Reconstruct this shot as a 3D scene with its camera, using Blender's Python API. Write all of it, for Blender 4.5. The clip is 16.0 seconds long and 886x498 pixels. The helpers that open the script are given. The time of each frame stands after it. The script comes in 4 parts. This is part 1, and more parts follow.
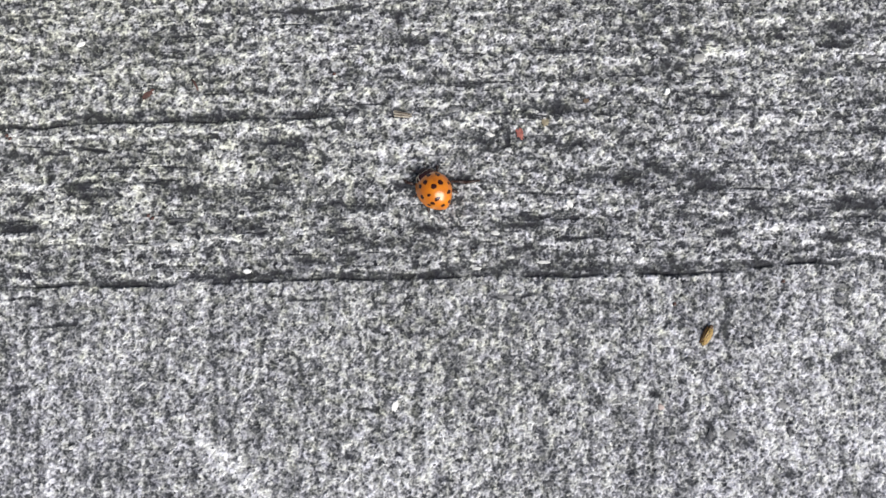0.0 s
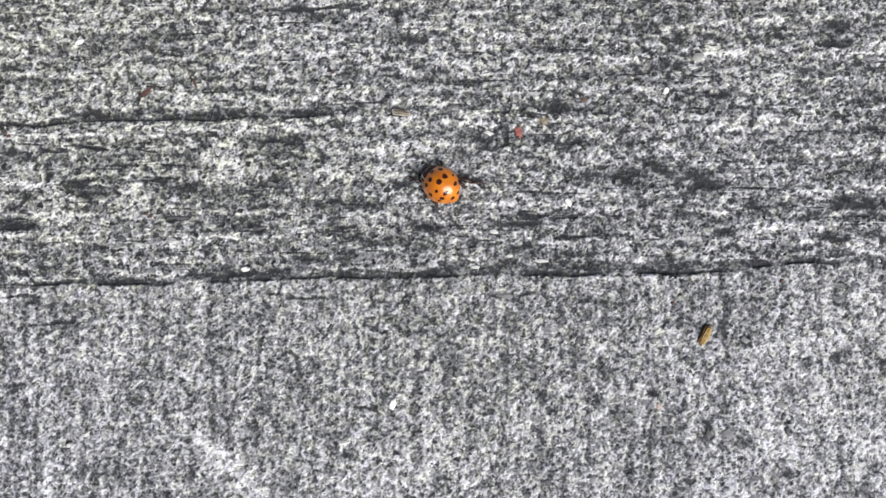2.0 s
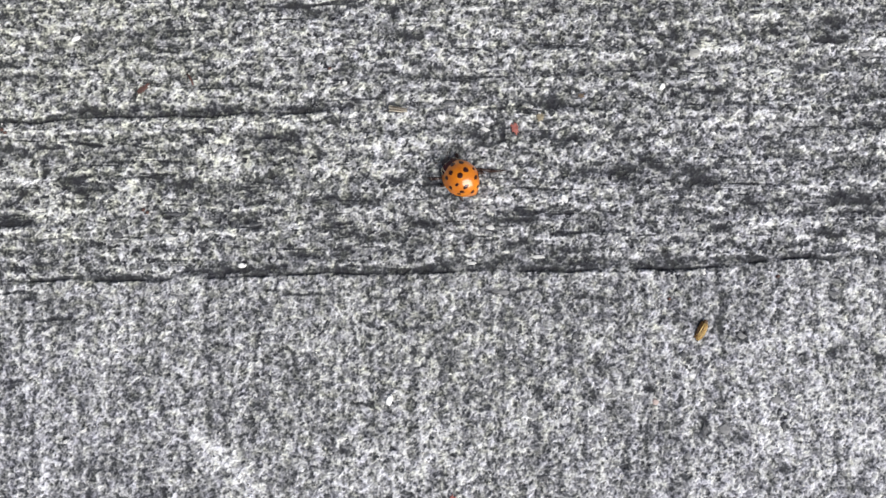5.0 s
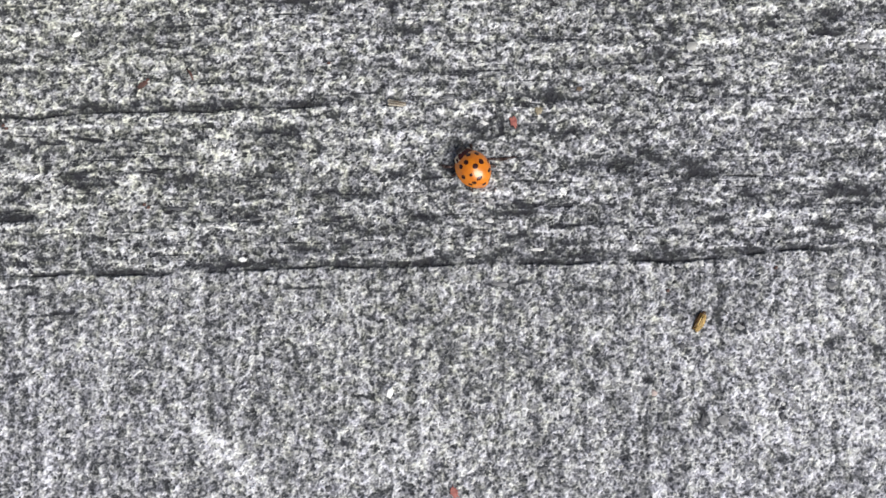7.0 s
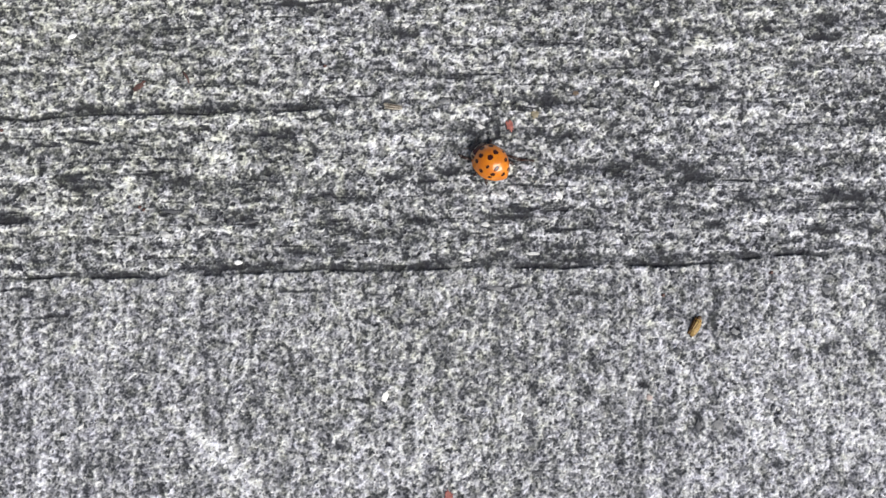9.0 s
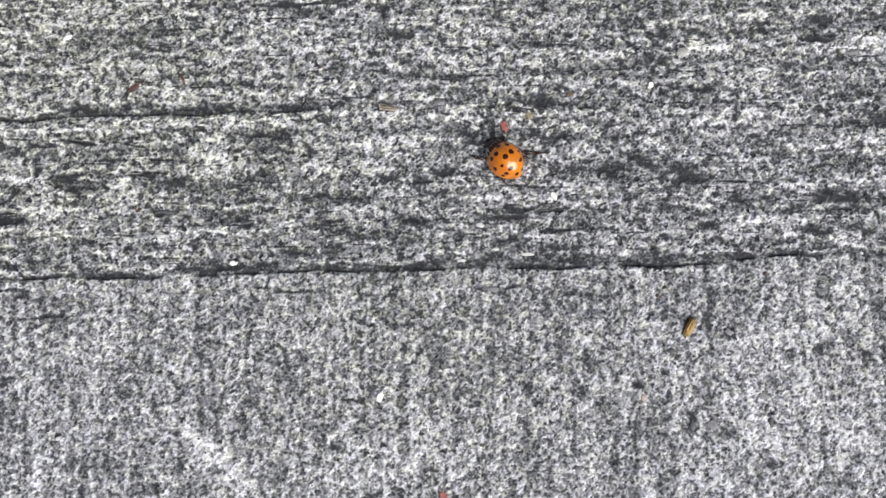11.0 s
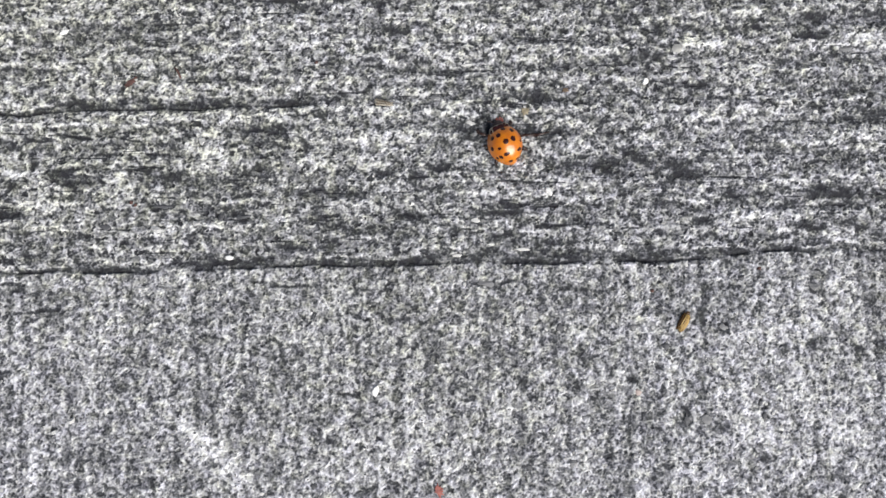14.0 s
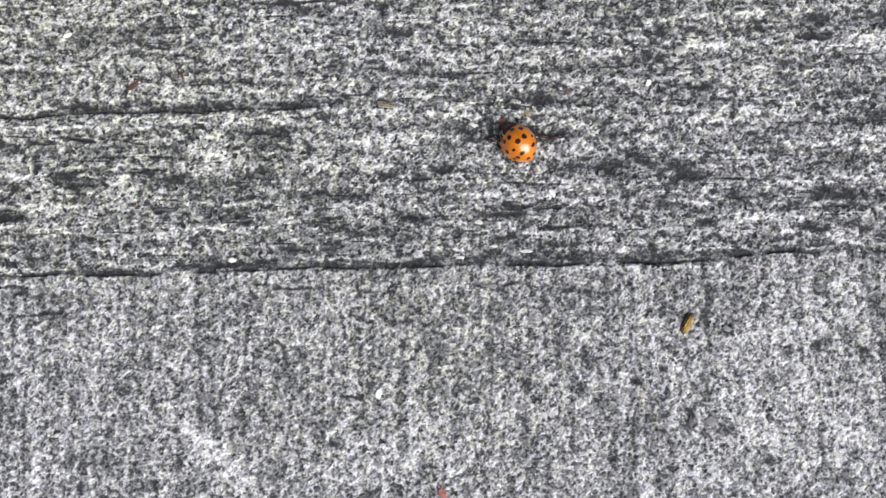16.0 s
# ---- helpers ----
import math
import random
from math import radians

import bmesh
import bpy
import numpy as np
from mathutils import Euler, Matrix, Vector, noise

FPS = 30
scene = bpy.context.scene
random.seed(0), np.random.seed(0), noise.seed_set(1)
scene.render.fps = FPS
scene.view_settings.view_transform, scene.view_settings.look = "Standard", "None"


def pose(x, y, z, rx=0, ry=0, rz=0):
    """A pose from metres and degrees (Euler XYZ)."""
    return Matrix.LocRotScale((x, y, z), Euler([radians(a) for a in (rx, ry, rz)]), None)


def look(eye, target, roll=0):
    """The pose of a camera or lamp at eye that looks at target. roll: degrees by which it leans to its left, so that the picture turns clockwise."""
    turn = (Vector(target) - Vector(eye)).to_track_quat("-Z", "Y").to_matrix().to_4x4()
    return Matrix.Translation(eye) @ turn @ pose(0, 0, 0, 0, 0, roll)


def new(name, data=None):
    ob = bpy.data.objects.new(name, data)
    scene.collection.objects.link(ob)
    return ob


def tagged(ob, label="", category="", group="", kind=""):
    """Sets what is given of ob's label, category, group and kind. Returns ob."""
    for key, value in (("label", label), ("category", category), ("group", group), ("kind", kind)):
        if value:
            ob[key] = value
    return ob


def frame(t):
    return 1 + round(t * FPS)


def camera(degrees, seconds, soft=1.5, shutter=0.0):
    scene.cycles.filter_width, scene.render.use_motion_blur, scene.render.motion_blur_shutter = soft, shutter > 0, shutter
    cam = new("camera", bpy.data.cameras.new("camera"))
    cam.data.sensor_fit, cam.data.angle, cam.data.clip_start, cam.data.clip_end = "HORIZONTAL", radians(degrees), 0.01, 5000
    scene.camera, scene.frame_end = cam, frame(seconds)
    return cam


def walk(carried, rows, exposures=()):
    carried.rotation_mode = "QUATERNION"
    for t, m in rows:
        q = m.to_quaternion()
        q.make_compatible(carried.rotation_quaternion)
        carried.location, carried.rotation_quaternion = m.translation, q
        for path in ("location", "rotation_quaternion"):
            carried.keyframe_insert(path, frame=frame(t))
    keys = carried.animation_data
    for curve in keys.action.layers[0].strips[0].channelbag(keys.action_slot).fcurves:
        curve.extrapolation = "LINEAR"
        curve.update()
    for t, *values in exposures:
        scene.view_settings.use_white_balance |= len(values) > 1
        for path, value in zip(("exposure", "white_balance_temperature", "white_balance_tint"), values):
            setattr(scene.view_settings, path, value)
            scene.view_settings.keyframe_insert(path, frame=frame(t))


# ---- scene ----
# A ladybird walks over a rough weathered concrete slab; the camera is held about 13 cm above it.
import functools

MM = 0.001

cam = camera(51.4, 16.0, soft=1.5)
walk(cam, [
    (0, pose(0.00000, -0.01171, 0.13389, 5.000, 0.000, 0.000)),
    (0.5, pose(-0.00029, -0.01224, 0.13375, 5.219, -0.044, -0.005)),
    (1, pose(0.00011, -0.01191, 0.13372, 5.147, 0.105, 0.080)),
    (1.5, pose(0.00010, -0.01164, 0.13393, 4.963, -0.057, -0.006)),
    (2, pose(0.00024, -0.01186, 0.13380, 4.980, -0.014, 0.151)),
    (2.5, pose(0.00021, -0.01246, 0.13371, 5.106, -0.182, 0.111)),
    (3, pose(0.00054, -0.01198, 0.13386, 4.891, -0.203, 0.052)),
    (3.5, pose(0.00070, -0.01265, 0.13388, 4.862, -0.048, -0.094)),
    (4, pose(0.00066, -0.01248, 0.13385, 5.001, -0.055, 0.029)),
    (6.5, pose(0.00084, -0.01263, 0.13405, 4.952, 0.021, 0.093)),
    (7, pose(0.00092, -0.01301, 0.13455, 4.762, 0.054, -0.182)),
    (7.5, pose(0.00084, -0.01255, 0.13500, 4.659, -0.198, -0.083)),
    (8, pose(0.00102, -0.01250, 0.13479, 4.771, -0.015, 0.012)),
    (8.5, pose(0.00095, -0.01218, 0.13449, 4.726, -0.106, -0.032)),
    (9, pose(0.00107, -0.01241, 0.13451, 4.741, -0.165, -0.000)),
    (11.5, pose(0.00182, -0.01276, 0.13476, 4.940, -0.247, -0.011)),
    (12, pose(0.00196, -0.01271, 0.13473, 4.839, -0.132, -0.043)),
    (12.5, pose(0.00169, -0.01339, 0.13528, 4.906, -0.264, -0.048)),
    (13, pose(0.00159, -0.01336, 0.13472, 5.020, -0.274, 0.125)),
    (13.5, pose(0.00161, -0.01326, 0.13493, 4.901, -0.452, 0.009)),
    (14, pose(0.00154, -0.01340, 0.13518, 4.864, -0.563, 0.053)),
    (14.5, pose(0.00146, -0.01385, 0.13528, 5.000, -0.293, -0.011)),
    (15, pose(0.00157, -0.01326, 0.13514, 4.888, -0.281, 0.113)),
    (15.5, pose(0.00140, -0.01355, 0.13513, 5.001, -0.220, 0.159)),
    (16, pose(0.00151, -0.01393, 0.13498, 5.216, -0.379, -0.036)),
], exposures=[(0.0, 0.40, 6500, 10), (16.0, 0.40, 6500, 10)])

# ---- daylight: thin bright overcast, brightest from beyond the slab's lower right ----
SUN_ELEVATION, SUN_AZIMUTH = 47.0, 138.0      # degrees; azimuth clockwise from +y
world = bpy.data.worlds.new("sky")
scene.world = world
world.use_nodes = True
wn, wl = world.node_tree.nodes, world.node_tree.links
sky = wn.new("ShaderNodeTexSky")
sky.sky_type, sky.sun_disc = "NISHITA", False
sky.sun_elevation, sky.sun_rotation = radians(SUN_ELEVATION), radians(SUN_AZIMUTH)
sky.air_density, sky.dust_density, sky.ozone_density = 0.8, 4.0, 0.8
wn["Background"].inputs["Strength"].default_value = 0.055
wl.new(sky.outputs["Color"], wn["Background"].inputs["Color"])
sun = new("sun", bpy.data.lights.new("sun", "SUN"))
sun.data.energy, sun.data.angle, sun.data.color = 3.3, radians(56), (1.0, 0.988, 0.965)
_a, _e = radians(SUN_AZIMUTH), radians(SUN_ELEVATION)
sun.matrix_world = look((math.sin(_a) * math.cos(_e), math.cos(_a) * math.cos(_e), math.sin(_e)), (0, 0, 0))


# ---- materials ----
def material(name, rough=0.6):
    m = bpy.data.materials.new(name)
    m.use_nodes = True
    n, l = m.node_tree.nodes, m.node_tree.links
    b = n["Principled BSDF"]
    b.inputs["Roughness"].default_value = rough
    return m, n, l, b


def ramp(n, stops):
    r = n.new("ShaderNodeValToRGB")
    e = r.color_ramp.elements
    while len(e) < len(stops):
        e.new(0.5)
    for k, (at, colour) in zip(e, stops):
        k.position, k.color = at, (*colour, 1)
    return r


def noise_node(n, l, scale, detail=3.0, rough=0.55):
    t = n.new("ShaderNodeTexNoise")
    t.inputs["Scale"].default_value, t.inputs["Detail"].default_value = scale, detail
    t.inputs["Roughness"].default_value = rough
    c = n.new("ShaderNodeTexCoord")
    l.new(c.outputs["Object"], t.inputs["Vector"])
    return t


def math_node(n, l, op, a, b):
    k = n.new("ShaderNodeMath")
    k.operation = op
    for socket, v in zip(k.inputs, (a, b)):
        if isinstance(v, (int, float)):
            socket.default_value = v
        else:
            l.new(v, socket)
    return k.outputs[0]


def surface(name, dark, light, rough=0.6, scale=900.0, bump=0.00005, coat=0.0, spec=0.5):
    """A surface between two tones in two scales of noise, with fine relief. Scale per metre."""
    m, n, l, b = material(name, rough)
    fine, broad = noise_node(n, l, scale, 4), noise_node(n, l, scale * 0.18, 2)
    mix = math_node(n, l, "ADD", math_node(n, l, "MULTIPLY", fine.outputs["Fac"], 0.6),
                    math_node(n, l, "MULTIPLY", broad.outputs["Fac"], 0.4))
    r = ramp(n, [(0.32, dark), (0.68, light)])
    l.new(mix, r.inputs[0])
    l.new(r.outputs[0], b.inputs["Base Color"])
    b.inputs["Coat Weight"].default_value = coat
    b.inputs["Coat Roughness"].default_value = 0.16
    b.inputs["Coat IOR"].default_value = 1.72
    b.inputs["Specular IOR Level"].default_value = spec
    if bump:
        k = n.new("ShaderNodeBump")
        k.inputs["Distance"].default_value = bump
        k.inputs["Strength"].default_value = 0.7
        l.new(fine.outputs["Fac"], k.inputs["Height"])
        l.new(k.outputs[0], b.inputs["Normal"])
    return m


def slab_material():
    """Weathered concrete: dark binder, grey mortar and pale mineral crust, with a slight drift of tint."""
    m, n, l, b = material("weathered_concrete", 0.85)
    a = n.new("ShaderNodeAttribute")
    a.attribute_name = "mineral"
    speck = noise_node(n, l, 1500.0, 2, 0.5)
    crumb = noise_node(n, l, 4200.0, 2, 0.5)
    thread = math_node(n, l, "ABSOLUTE", math_node(n, l, "SUBTRACT", noise_node(n, l, 1300.0, 1, 0.5).outputs["Fac"], 0.5), 0)
    thread = math_node(n, l, "MULTIPLY", math_node(n, l, "SUBTRACT", 0.085, thread), 0.7)
    t = math_node(n, l, "ADD", math_node(n, l, "ADD", a.outputs["Fac"], thread),
                  math_node(n, l, "MULTIPLY", math_node(n, l, "SUBTRACT", speck.outputs["Fac"], 0.5), 0.24))
    t = math_node(n, l, "ADD", t,
                  math_node(n, l, "MULTIPLY", math_node(n, l, "SUBTRACT", crumb.outputs["Fac"], 0.5), 0.22))
    # past the fine relief the crust is given by texture alone
    far = n.new("ShaderNodeAttribute")
    far.attribute_name = "beyond"
    stretch = n.new("ShaderNodeMapping")
    where = n.new("ShaderNodeTexCoord")
    stretch.inputs["Scale"].default_value = (0.35, 1.0, 1.0)
    l.new(where.outputs["Object"], stretch.inputs["Vector"])
    streaks = noise_node(n, l, 420.0, 4, 0.65)
    l.new(stretch.outputs[0], streaks.inputs["Vector"])
    t = math_node(n, l, "ADD", t, math_node(n, l, "MULTIPLY", far.outputs["Fac"],
                  math_node(n, l, "MULTIPLY", math_node(n, l, "SUBTRACT", streaks.outputs["Fac"], 0.5), 1.7)))
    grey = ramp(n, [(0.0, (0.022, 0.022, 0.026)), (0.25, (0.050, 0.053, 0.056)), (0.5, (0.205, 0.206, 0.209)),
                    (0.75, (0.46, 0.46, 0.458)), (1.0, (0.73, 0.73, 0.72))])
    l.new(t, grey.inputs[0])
    drift = noise_node(n, l, 11.0, 2)
    tint = ramp(n, [(0.35, (0.965, 0.966, 1.08)), (0.53, (0.985, 0.996, 0.993)), (0.65, (0.995, 1.012, 0.89))])
    place = n.new("ShaderNodeTexCoord")
    apart = n.new("ShaderNodeSeparateXYZ")
    l.new(place.outputs["Object"], apart.inputs[0])
    lens_tint = math_node(n, l, "SUBTRACT", math_node(n, l, "MULTIPLY", apart.outputs[1], 2.6), math_node(n, l, "MULTIPLY", apart.outputs[0], 0.5))
    lens_tint = math_node(n, l, "MINIMUM", math_node(n, l, "MAXIMUM", math_node(n, l, "ADD", lens_tint, 0.02), -0.10), 0.062)       # lens colour cast put into the slab's colour, greener towards one side
    reach = n.new("ShaderNodeVectorMath")
    reach.operation = "LENGTH"
    l.new(place.outputs["Object"], reach.inputs[0])
    near = math_node(n, l, "MAXIMUM", math_node(n, l, "SUBTRACT", 1.0, math_node(n, l, "MULTIPLY", reach.outputs["Value"], 4.0)), 0.0)
    lichen = noise_node(n, l, 620.0, 3)
    slow = math_node(n, l, "ADD", math_node(n, l, "MULTIPLY", drift.outputs["Fac"], 0.35),
                     math_node(n, l, "ADD", math_node(n, l, "MULTIPLY", lichen.outputs["Fac"], 0.65), -0.005))
    l.new(math_node(n, l, "ADD", slow, math_node(n, l, "MULTIPLY", lens_tint, near)), tint.inputs[0])
    mul = n.new("ShaderNodeMix")
    mul.data_type, mul.blend_type = "RGBA", "MULTIPLY"
    mul.inputs[0].default_value = 1.0
    l.new(grey.outputs[0], mul.inputs[6])
    l.new(tint.outputs[0], mul.inputs[7])
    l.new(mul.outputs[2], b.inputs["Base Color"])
    k = n.new("ShaderNodeBump")
    k.inputs["Distance"].default_value, k.inputs["Strength"].default_value = 0.00012, 0.8
    l.new(t, k.inputs["Height"])
    l.new(k.outputs[0], b.inputs["Normal"])
    b.inputs["Specular IOR Level"].default_value = 0.3
    return m


def grain_material():
    m, n, l, b = material("mineral_grain", 0.95)
    b.inputs["Specular IOR Level"].default_value = 0.1
    g = n.new("ShaderNodeNewGeometry")
    r = ramp(n, [(0.0, (0.07, 0.07, 0.075)), (0.4, (0.22, 0.22, 0.22)), (0.75, (0.40, 0.40, 0.39)), (1.0, (0.58, 0.58, 0.57))])
    l.new(g.outputs["Random Per Island"], r.inputs[0])
    l.new(r.outputs[0], b.inputs["Base Color"])
    return m


SLAB = slab_material()
GRAIN = grain_material()
QUARTZ = surface("white_quartz", (0.76, 0.76, 0.74), (0.90, 0.90, 0.88), 0.4, 2200)
DULL_QUARTZ = surface("dull_quartz", (0.46, 0.46, 0.45), (0.74, 0.74, 0.72), 0.5, 2600)
GREY_STONE = surface("green_grey_stone", (0.30, 0.30, 0.285), (0.42, 0.42, 0.40), 0.7, 1500)
PALE_STONE = surface("pale_limestone", (0.44, 0.44, 0.43), (0.64, 0.64, 0.63), 0.8, 1500)
RED_FLAKE = surface("faded_red_flake", (0.17, 0.045, 0.038), (0.42, 0.15, 0.12), 0.6, 1800)
RUST_FLAKE = surface("red_brown_bark", (0.045, 0.022, 0.018), (0.15, 0.075, 0.062), 0.7, 1800)
TAN_FLAKE = surface("tan_flake", (0.12, 0.10, 0.06), (0.38, 0.33, 0.23), 0.7, 1800)
HUSK_GOLD = surface("golden_husk", (0.46, 0.29, 0.085), (0.80, 0.60, 0.27), 0.4, 1600)
HUSK_BROWN = surface("brown_husk", (0.10, 0.050, 0.016), (0.30, 0.165, 0.05), 0.45, 1600)
HUSK_DARK = surface("dark_brown_husk", (0.035, 0.018, 0.008), (0.13, 0.07, 0.025), 0.45, 1600)
STRAW = surface("straw", (0.32, 0.28, 0.22), (0.74, 0.69, 0.59), 0.6, 1600)
STRAW_DARK = surface("brown_straw", (0.08, 0.055, 0.035), (0.18, 0.13, 0.09), 0.6, 1600)
ELYTRON = surface("orange_wing_case", (0.46, 0.104, 0.001), (0.70, 0.232, 0.001), 0.36, 700, 0.000006, 1.0, 0.25)
SPOT = surface("black_brown_spot", (0.014, 0.003, 0.002), (0.05, 0.009, 0.004), 0.34, 700, 0.000006, 0.55, 0.1)
CREAM = surface("cream_cuticle", (0.62, 0.56, 0.42), (0.78, 0.72, 0.58), 0.3, 900, 0.000006, 0.4)
BLACK = surface("black_cuticle", (0.010, 0.008, 0.008), (0.028, 0.018, 0.015), 0.3, 900, 0.000008, 0.3)
LEG = surface("dark_brown_leg", (0.012, 0.007, 0.006), (0.040, 0.019, 0.014), 0.35, 1500, 0.000008)


# ---- mesh helpers ----
def mesh_of(name, bm, mat, smooth=True):
    me = bpy.data.meshes.new(name)
    bm.normal_update()
    bm.to_mesh(me)
    bm.free()
    me.materials.append(mat)
    if smooth:
        me.polygons.foreach_set("use_smooth", [True] * len(me.polygons))
    return me


def part(name, bm, mat, parent=None, label="", smooth=True):
    ob = new(name, mesh_of(name, bm, mat, smooth))
    if parent is not None:
        ob.parent = parent
    return tagged(ob, label)


def sheet(bm, fn, nu, nv, close_u=False):
    """A grid of quads over fn(u, v), u and v from 0 to 1."""
    g = [[bm.verts.new(fn(i / nu, j / nv)) for i in range(nu + (0 if close_u else 1))] for j in range(nv + 1)]
    w = len(g[0])
    for j in range(nv):
        for i in range(nu):
            k = (i + 1) % w
            bm.faces.new((g[j][i], g[j][k], g[j + 1][k], g[j + 1][i]))
    return g


def tube(bm, pts, radii, sides=8):
    """A tapering round limb through pts, closed at both ends."""
    rings = []
    for i, p in enumerate(pts):
        d = (Vector(pts[min(i + 1, len(pts) - 1)]) - Vector(pts[max(i - 1, 0)])).normalized()
        s = d.cross(Vector((0, 0, 1)) if abs(d.z) < 0.9 else Vector((1, 0, 0))).normalized()
        t = s.cross(d)
        rings.append([bm.verts.new(Vector(p) + radii[i] * (math.cos(a) * s + math.sin(a) * t))
                      for a in [2 * math.pi * k / sides for k in range(sides)]])
    for a, b in zip(rings, rings[1:]):
        for k in range(sides):
            bm.faces.new((a[k], a[(k + 1) % sides], b[(k + 1) % sides], b[k]))
    bm.faces.new(rings[0][::-1])
    bm.faces.new(rings[-1])


# ---- the slab: one sheet, fine relief where the camera looks, running out to the horizon ----
STEP = 0.11 * MM
HALF_X, LOW_Y, HIGH_Y = 72 * MM, -40 * MM, 42 * MM
rng = np.random.default_rng(11)
gx = np.arange(-HALF_X, HALF_X + STEP / 2, STEP)
gy = np.arange(LOW_Y, HIGH_Y + STEP / 2, STEP)
GX, GY = np.meshgrid(gx / MM, gy / MM)          # millimetres


def blur_field(sx, sy, source=None):
    """Smooth random field of unit spread, with blur lengths sx, sy in millimetres."""
    w = np.fft.rfft2((source or rng).standard_normal(GX.shape))
    fy = np.fft.fftfreq(GX.shape[0], STEP / MM)[:, None]
    fx = np.fft.rfftfreq(GX.shape[1], STEP / MM)[None, :]
    f = np.fft.irfft2(w * np.exp(-2 * math.pi ** 2 * ((sx * fx) ** 2 + (sy * fy) ** 2)), GX.shape)
    return (f - f.mean()) / f.std()


def blurred(field, s):
    """The field softened over s millimetres."""
    fy = np.fft.fftfreq(GX.shape[0], STEP / MM)[:, None]
    fx = np.fft.rfftfreq(GX.shape[1], STEP / MM)[None, :]
    return np.fft.irfft2(np.fft.rfft2(field) * np.exp(-2 * math.pi ** 2 * s * s * (fx * fx + fy * fy)), GX.shape)


def curl_field(length, stretch, source, spread=0.5):
    """Curling ridges and hollows of unit spread that follow one another at about that length, in millimetres."""
    w = np.fft.rfft2(source.standard_normal(GX.shape))
    fy = np.fft.fftfreq(GX.shape[0], STEP / MM)[:, None]
    fx = np.fft.rfftfreq(GX.shape[1], STEP / MM)[None, :] * stretch
    f = np.fft.irfft2(w * np.exp(-((np.hypot(fx, fy) * length - 1) / spread) ** 2), GX.shape)
    return f / f.std()


def smooth_step(a, b, x):
    t = np.clip((x - a) / (b - a), 0, 1)
    return t * t * (3 - 2 * t)


# course of the long groove and of the two lesser ones, in millimetres
GROOVE_LONG = [(-80, -5.8), (-63.9, -5.8), (-61.1, -5.8), (-59.1, -5.5), (-54.9, -5.2), (-52.4, -5.3), (-48.3, -5.5), (-45.4, -5.5), (-42.5, -5.3),
               (-37.5, -5.2), (-34.2, -4.9), (-25, -4.7), (-19.2, -4.5), (-14.2, -4.3), (-5.9, -4.2), (1.1, -3.9), (5.9, -4), (14.2, -3.7),
               (22.3, -3.7), (26.6, -3.5), (33.6, -3.5), (38, -3.3), (43, -3), (47.2, -2.4), (51.4, -2), (55.5, -1.8), (66.1, -1.9), (80, -1.9)]
GROOVE_UPPER = [(-80, 17.7), (-64.8, 17.7), (-62, 18.1), (-58.7, 18), (-55.7, 18.3), (-51.6, 18.6), (-47.4, 18.8), (-43.2, 18.9), (-37.1, 19),
                (-31.9, 19.1), (-28.7, 19.2), (-24.9, 19.2), (-20.3, 19.5), (-17, 19.9), (80, 19.9)]
GROOVE_FAR = [(-80, 34.4), (-65.5, 34.4), (-60.4, 34.8), (-56.2, 35.1), (-48.5, 35.3), (-37.5, 35.5), (80, 35.5)]
# height of the long groove's dark floor along its way
FLOOR_LONG = [(-80, 1.0), (-40, 1.1), (-14, 1.3), (-8, 1.7), (11, 1.8), (36, 1.75), (47, 1.1), (80, 0.8)]
FLOOR_UPPER = [(-80, 0.7), (-55, 0.9), (-50, 1.45), (-22, 1.5), (80, 1.2)]


def course(points):
    p = np.array(points)
    return np.interp(gx / MM, p[:, 0], p[:, 1])[None, :]


# streaks and patches of darker binder and of paler crust: centre x, y, half length, half width (millimetres)
DARK_FAR = [(-36, 26.6, 2.82, 0.28), (-39.9, 29, 2.01, 0.28), (-28, 26.4, 2.42, 0.4), (-26.7, 24, 1.05, 0.48), (-13.6, 26.2, 1.29, 0.52),
            (-8.2, 27.2, 1.05, 0.64), (-5.6, 31.6, 2.58, 0.64), (-6.5, 34.4, 0.81, 1.13), (16.5, 21.1, 2.66, 0.64), (10.1, 20, 4.03, 0.28),
            (32.6, 27.1, 1.45, 0.81), (20.8, 31.1, 0.97, 0.48), (35.2, 31, 0.89, 0.64), (35.1, 27.2, 0.97, 0.89), (41.5, 22.9, 1.29, 0.6),
            (54.6, 23.2, 1.85, 0.56), (59.5, 31.1, 3.38, 0.4), (50.2, 32.4, 0.89, 0.64), (61, 27.3, 2.42, 0.4), (58.3, 33.3, 1.37, 0.44),
            (45.6, 18.9, 0.4, 0.89), (-18, 36, 7.25, 0.28)]
DARK_MIDDLE = [(-51, 14.6, 2.17, 0.28), (-56.4, 14.2, 1.61, 0.28), (-43.9, 14.6, 1.77, 0.28), (-47.2, 12.3, 1.09, 0.52), (-42.5, 9.6, 1.69, 0.28),
               (-57.8, 10.1, 0.81, 0.89), (-60.8, 7.2, 1.77, 0.72), (-51.2, 8.5, 4.03, 0.68), (-37.5, 8.7, 2.58, 0.64), (-38.6, 4.3, 1.69, 0.36),
               (-61.9, 3.2, 2.42, 0.72), (-34.3, -0.1, 0.89, 0.6), (-24, 15.5, 2.5, 0.72), (-24.8, 9.3, 4.19, 0.64), (-15.5, 6.4, 0.81, 0.6),
               (-12.6, 7.6, 1.21, 0.81), (-6, 9.6, 1.61, 0.48), (-26.7, 2.8, 2.09, 0.52), (-14.7, 2.8, 2.58, 0.4), (-1.8, 3, 2.58, 0.6)]
